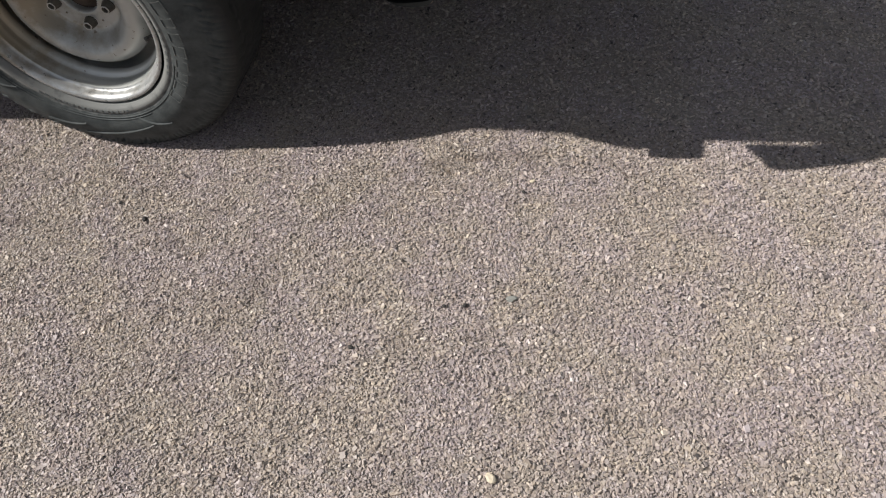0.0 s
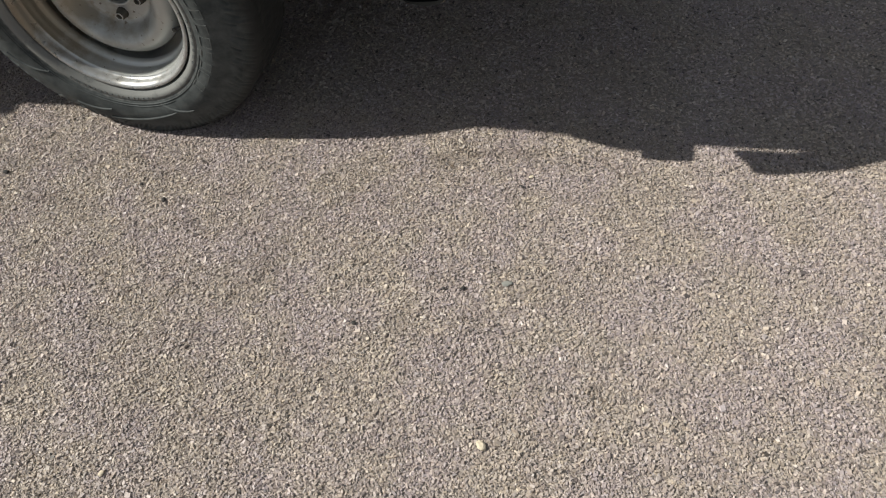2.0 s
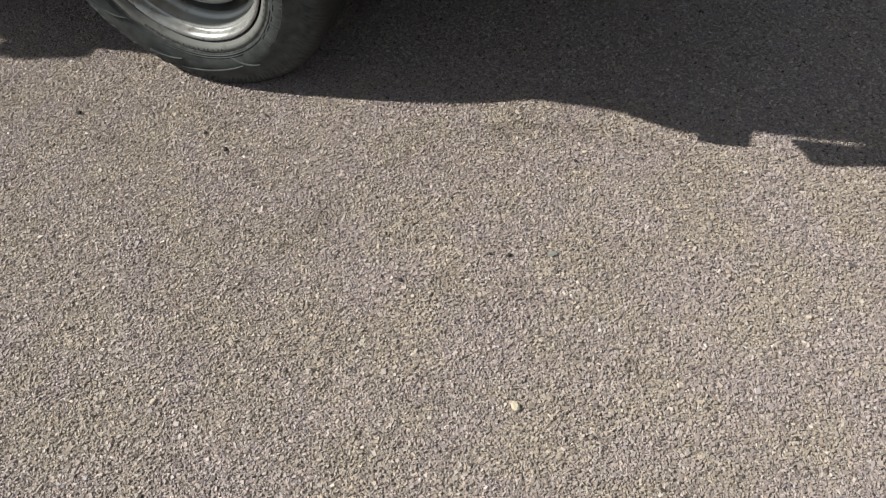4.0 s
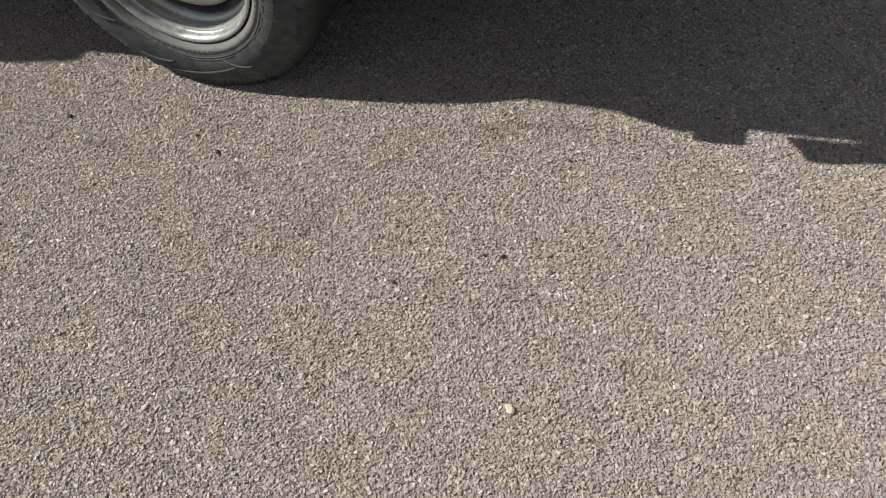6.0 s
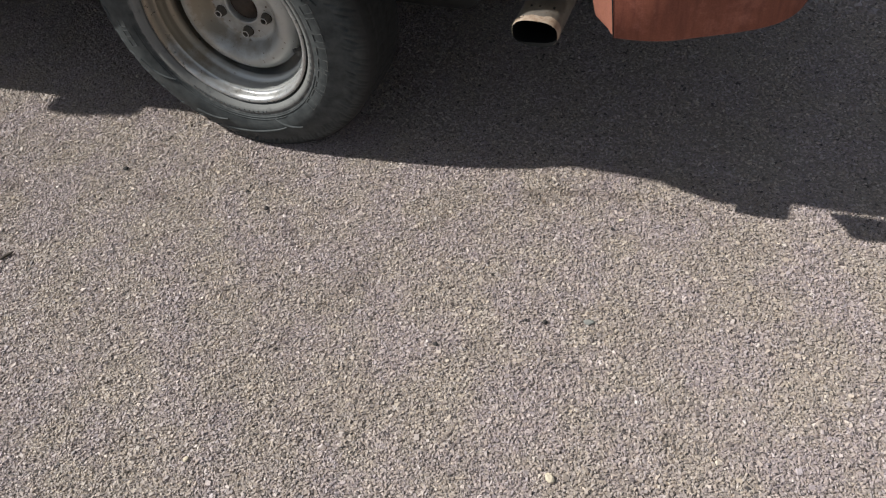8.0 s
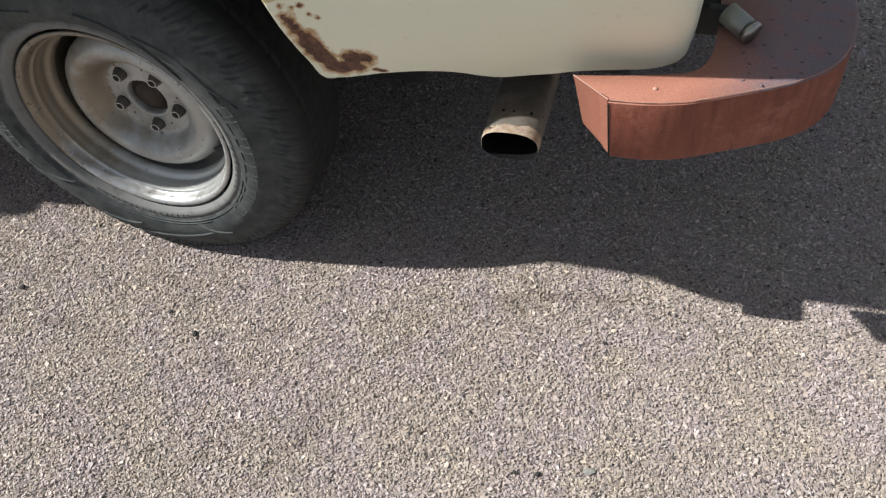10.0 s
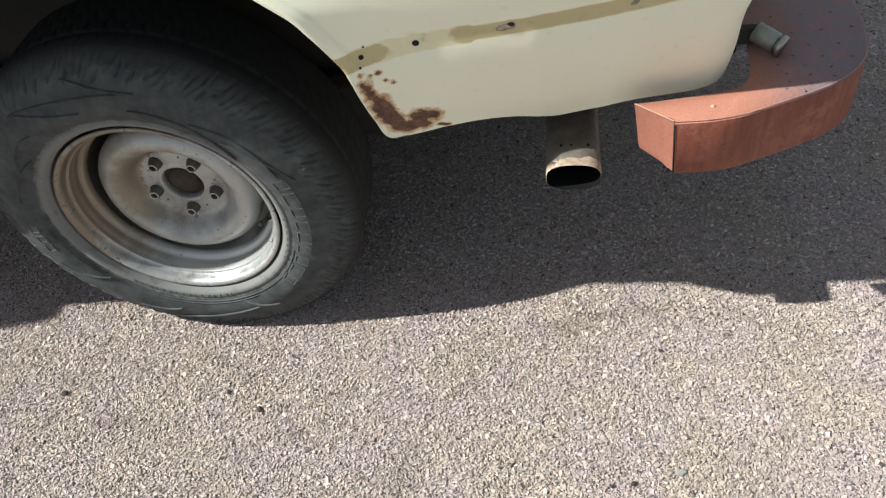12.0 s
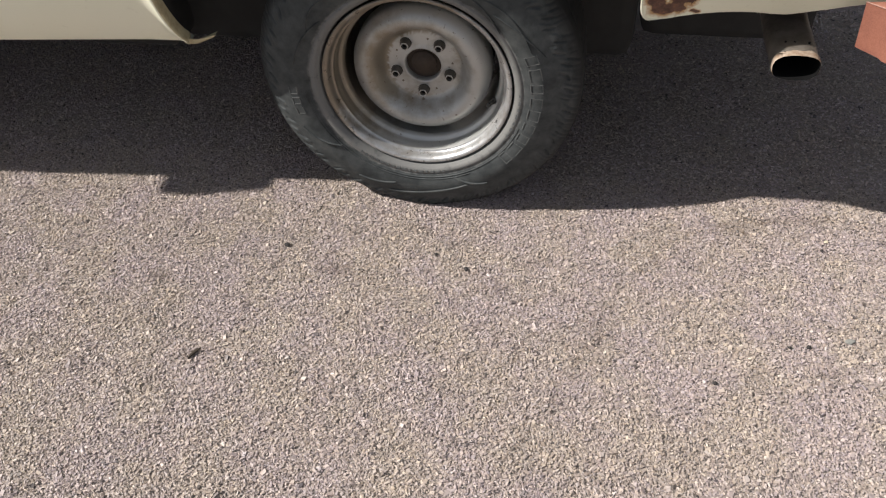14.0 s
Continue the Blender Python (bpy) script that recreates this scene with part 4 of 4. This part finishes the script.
# ---- loose things on the ground ----


def pebble(name, x, y, sx, sy, sz, mat, label, seed, turn=0.0):
    bm = bmesh.new()
    bmesh.ops.create_icosphere(bm, subdivisions=2, radius=1)
    c, s = math.cos(turn), math.sin(turn)
    for v in bm.verts:
        w = 1 + 0.35 * noise.noise(v.co * 1.4 + Vector((seed * 3.7, 0, 0)))
        px, py, pz = v.co.x * sx * w, v.co.y * sy * w, v.co.z * sz * w
        v.co = Vector((px * c - py * s, px * s + py * c, pz))
    ob = part(name, bm, mat, smooth=False)
    ob.location = (x, y, 0.0034 + sz * 0.5)
    return tagged(ob, label, "pebble")


M_PEB_DARK = plain("dark_stone", (0.035, 0.032, 0.03), 0.8, 0, 200, 0.4)
M_PEB_PALE = plain("pale_stone", (0.66, 0.57, 0.43), 0.8, 0, 200, 0.25)
M_PEB_GREY = plain("grey_green_stone", (0.27, 0.27, 0.245), 0.8, 0, 150, 0.25)
for k, (x, y, s) in enumerate(((-0.294, -0.272, 0.0072), (0.057, -0.259, 0.0045), (0.131, -0.296, 0.0062), (0.650, -0.531, 0.0050), (0.837, -0.419, 0.0052), (0.905, -0.143, 0.0042), (0.800, -0.425, 0.0040))):
    pebble("pebble", x, y, s, s * 0.8, s * 0.55, M_PEB_DARK, "small dark pebble lying on the asphalt", k, k)
for k, (x, y, s) in enumerate(((0.935, -0.726, 0.0105), (0.308, -0.898, 0.0062), (0.919, -0.113, 0.0058))):
    pebble("pebble", x, y, s, s * 0.68, s * 0.4, M_PEB_PALE, "small cream-white stone chip on the asphalt", 20 + k, -0.7 - k)
pebble("pebble", 0.918, -0.395, 0.011, 0.006, 0.003, M_PEB_GREY, "flat grey-green stone chip on the asphalt", 31, 0.3)

bm = bmesh.new()
rows = []
for i in range(13):
    t = i / 12
    w = 0.0048 * math.sin(math.pi * min(1, t * 0.96 + 0.03)) ** 0.6
    bend = 0.005 * math.sin(t * 3)
    rows.append([(t * 0.034 - 0.017, bend + w * math.cos(a), 0.0035 + 0.005 * t * t + 0.55 * w * math.sin(a) + (0.002 if 1 < a < 2.2 else 0.0)) for a in (0, 0.8, 1.6, 2.4, 3.14, 4.0, 4.7, 5.5)])
grid(bm, rows, closed=True)
leaf = part("dry_leaf", bm, M_LEAF)
leaf.matrix_world = pose(-0.388, -0.602, 0.0012, 0, 0, 52)
tagged(leaf, "small curled dark dry leaf on the asphalt", "leaf")

# ---- stone chips of the surface dressing ----


# smudges and a pitted stretch: x, y, two radii, strength
PATCHES = ((-0.165, -0.33, 0.035, 0.022, 0.9), (-0.553, -0.402, 0.03, 0.022, 1.0), (-0.464, -0.67, 0.025, 0.018, 0.6), (0.21, -0.343, 0.028, 0.02, 0.6),
           (0.875, -0.479, 0.035, 0.02, 0.5), (1.112, -0.595, 0.022, 0.014, 0.6), (0.72, -0.083, 0.05, 0.010, 0.7), (0.81, -0.058, 0.05, 0.010, 0.8),
           (0.88, -0.040, 0.04, 0.010, 0.7), (0.43, -0.44, 0.022, 0.08, 0.4), (0.395, -0.52, 0.02, 0.05, 0.35))


# the long hairline crack that curls away from the wheel, and a short branch
CRACKS = (((0.30, -0.72), (0.355, -0.60), (0.398, -0.50), (0.43, -0.413), (0.463, -0.31), (0.525, -0.228), (0.59, -0.143), (0.68, -0.087), (0.78, -0.057), (0.88, -0.047), (0.975, -0.04), (1.10, -0.062), (1.22, -0.10)),
          ((0.43, -0.413), (0.36, -0.43), (0.29, -0.47), (0.25, -0.55)), ((0.68, -0.087), (0.72, -0.115), (0.80, -0.10), (0.90, -0.082)))


def crack_depth(x, y, g):
    """How far each chip sinks by the cracks, 0 to 1: a wandering narrow line with gaps."""
    wx = x + 0.010 * np.sin(y * 61) + 0.005 * np.sin(y * 173 + x * 90)
    wy = y + 0.010 * np.sin(x * 57 + 1) + 0.005 * np.sin(x * 161 + y * 80)
    near = np.full(x.size, 9.0)
    for line in CRACKS:
        for (ax, ay), (bx, by) in zip(line, line[1:]):
            t = np.clip(((wx - ax) * (bx - ax) + (wy - ay) * (by - ay)) / ((bx - ax) ** 2 + (by - ay) ** 2), 0, 1)
            near = np.minimum(near, np.hypot(wx - ax - t * (bx - ax), wy - ay - t * (by - ay)))
    open_here = 0.55 + 0.45 * np.sin(x * 37 + 2 * np.sin(y * 29))
    line = np.exp(-(near / 0.0062) ** 2) * open_here * (g.uniform(0, 1, x.size) < 0.8)
    pits = np.exp(-(near / 0.022) ** 2) * (g.uniform(0, 1, x.size) < 0.10) * 0.8
    return np.clip(line + pits, 0, 1)


def chips(name, x0, x1, y0, y1, step, seed, label, ridged=True):
    """Angular chips lying side by side, each its own island, joined into one mesh."""
    g = np.random.default_rng(seed)
    xs, ys = np.meshgrid(np.arange(x0, x1, step), np.arange(y0, y1, step))
    n = xs.size
    cx = xs.ravel() + g.uniform(-0.55, 0.55, n) * step
    cy = ys.ravel() + g.uniform(-0.55, 0.55, n) * step
    a = np.clip(step * (0.54 if ridged else 0.45) * np.exp(g.normal(0.0, 0.32, n)), step * 0.25, step * 1.25)
    b = a * g.uniform(0.36, 0.86, n)
    h = np.minimum(a, b) * g.uniform(0.5, 0.85, n)
    if ridged:      # splinters with a crest: a pair of slopes and two ends
        unit = np.array([[-1, -1, -1], [1, -1, -1], [1, 1, -1], [-1, 1, -1], [-0.62, 0.0, 1], [0.62, 0.0, 1]], float)
        faces = [[0, 1, 5, 4], [2, 3, 4, 5], [1, 2, 5], [3, 0, 4]]
        jitter = np.array([0.28, 0.32, 0.25])
        h = b * g.uniform(0.20, 0.48, n)
    else:           # flat-topped blocks
        unit = np.array([[-1, -1, -1], [1, -1, -1], [1, 1, -1], [-1, 1, -1], [-0.8, -0.8, 1], [0.8, -0.8, 1], [0.8, 0.8, 1], [-0.8, 0.8, 1]], float)
        faces = [[4, 5, 6, 7], [0, 1, 5, 4], [1, 2, 6, 5], [2, 3, 7, 6], [3, 0, 4, 7]]
        jitter = np.array([0.28, 0.28, 0.13])
    k = len(unit)
    p = unit[None] * np.stack([a, b, h], 1)[:, None] * (1 + g.uniform(-1, 1, (n, k, 3)) * jitter)
    if ridged:
        p[:, 4:, 1] += b[:, None] * g.uniform(-0.5, 0.5, (n, 2))
    yaw, tx, ty = g.uniform(0, 2 * np.pi, n), g.normal(0, 0.22, n), g.normal(0, 0.22, n)
    q = p.copy()
    q[:, :, 2] += p[:, :, 0] * np.sin(tx)[:, None] + p[:, :, 1] * np.sin(ty)[:, None]
    c, s = np.cos(yaw)[:, None], np.sin(yaw)[:, None]
    q[:, :, 0], q[:, :, 1] = c * p[:, :, 0] - s * p[:, :, 1], s * p[:, :, 0] + c * p[:, :, 1]
    dip = 0.0012 * np.sin(cx * 9.0 + 1.3 * np.sin(cy * 7.0)) * np.sin(cy * 11.0 + 0.7)
    crack = crack_depth(cx, cy, g)
    q += np.stack([cx, cy, -h + g.normal(0.0012, 0.0012, n) + 0.3 * dip - 0.0022 * crack], 1)[:, None]
    sizes = np.array([len(f) for f in faces], dtype=np.int32)
    flat = np.array([v for f in faces for v in f])
    idx = (flat[None] + (np.arange(n) * k)[:, None]).reshape(-1)
    totals = np.tile(sizes, n)
    me = bpy.data.meshes.new(name)
    me.vertices.add(n * k)
    me.vertices.foreach_set("co", q.reshape(-1).astype(np.float32))
    me.loops.add(idx.size)
    me.loops.foreach_set("vertex_index", idx.astype(np.int32))
    me.polygons.add(totals.size)
    me.polygons.foreach_set("loop_start", np.concatenate([[0], np.cumsum(totals)[:-1]]).astype(np.int32))
    me.polygons.foreach_set("loop_total", totals.astype(np.int32))
    me.polygons.foreach_set("use_smooth", np.zeros(totals.size, dtype=bool))
    me.update(calc_edges=True)
    me.validate()
    worn = 0.9 * crack
    for px, py, rx, ry, much in PATCHES:
        worn += 0.55 * much * np.exp(-((cx - px) / rx) ** 2 - ((cy - py) / ry) ** 2)
    layer = me.attributes.new("worn", "FLOAT", "POINT")
    layer.data.foreach_set("value", np.repeat(worn, k).astype(np.float32))
    me.materials.append(M_CHIP)
    return tagged(new(name, me), label, "gravel", kind="stuff")


chips("stone_chips", -1.17, 1.64, -1.14, 0.06, 0.0057, 3, "grey, beige and pinkish stone chips bound in asphalt", False)
chips("stone_splinters", -1.17, 1.64, -1.14, 0.06, 0.0040, 6, "small sharp grey and beige stone splinters bound in asphalt")
chips("stone_chips", -1.95, -1.17, -0.40, 0.06, 0.0052, 8, "grey and beige stone chips bound in asphalt")
chips("stone_chips", 0.55, 2.35, 0.80, 1.40, 0.0090, 5, "grey and beige stone chips bound in asphalt")
chips("stone_chips", -1.9, 2.35, 0.06, 0.80, 0.0052, 4, "grey and beige stone chips bound in asphalt")
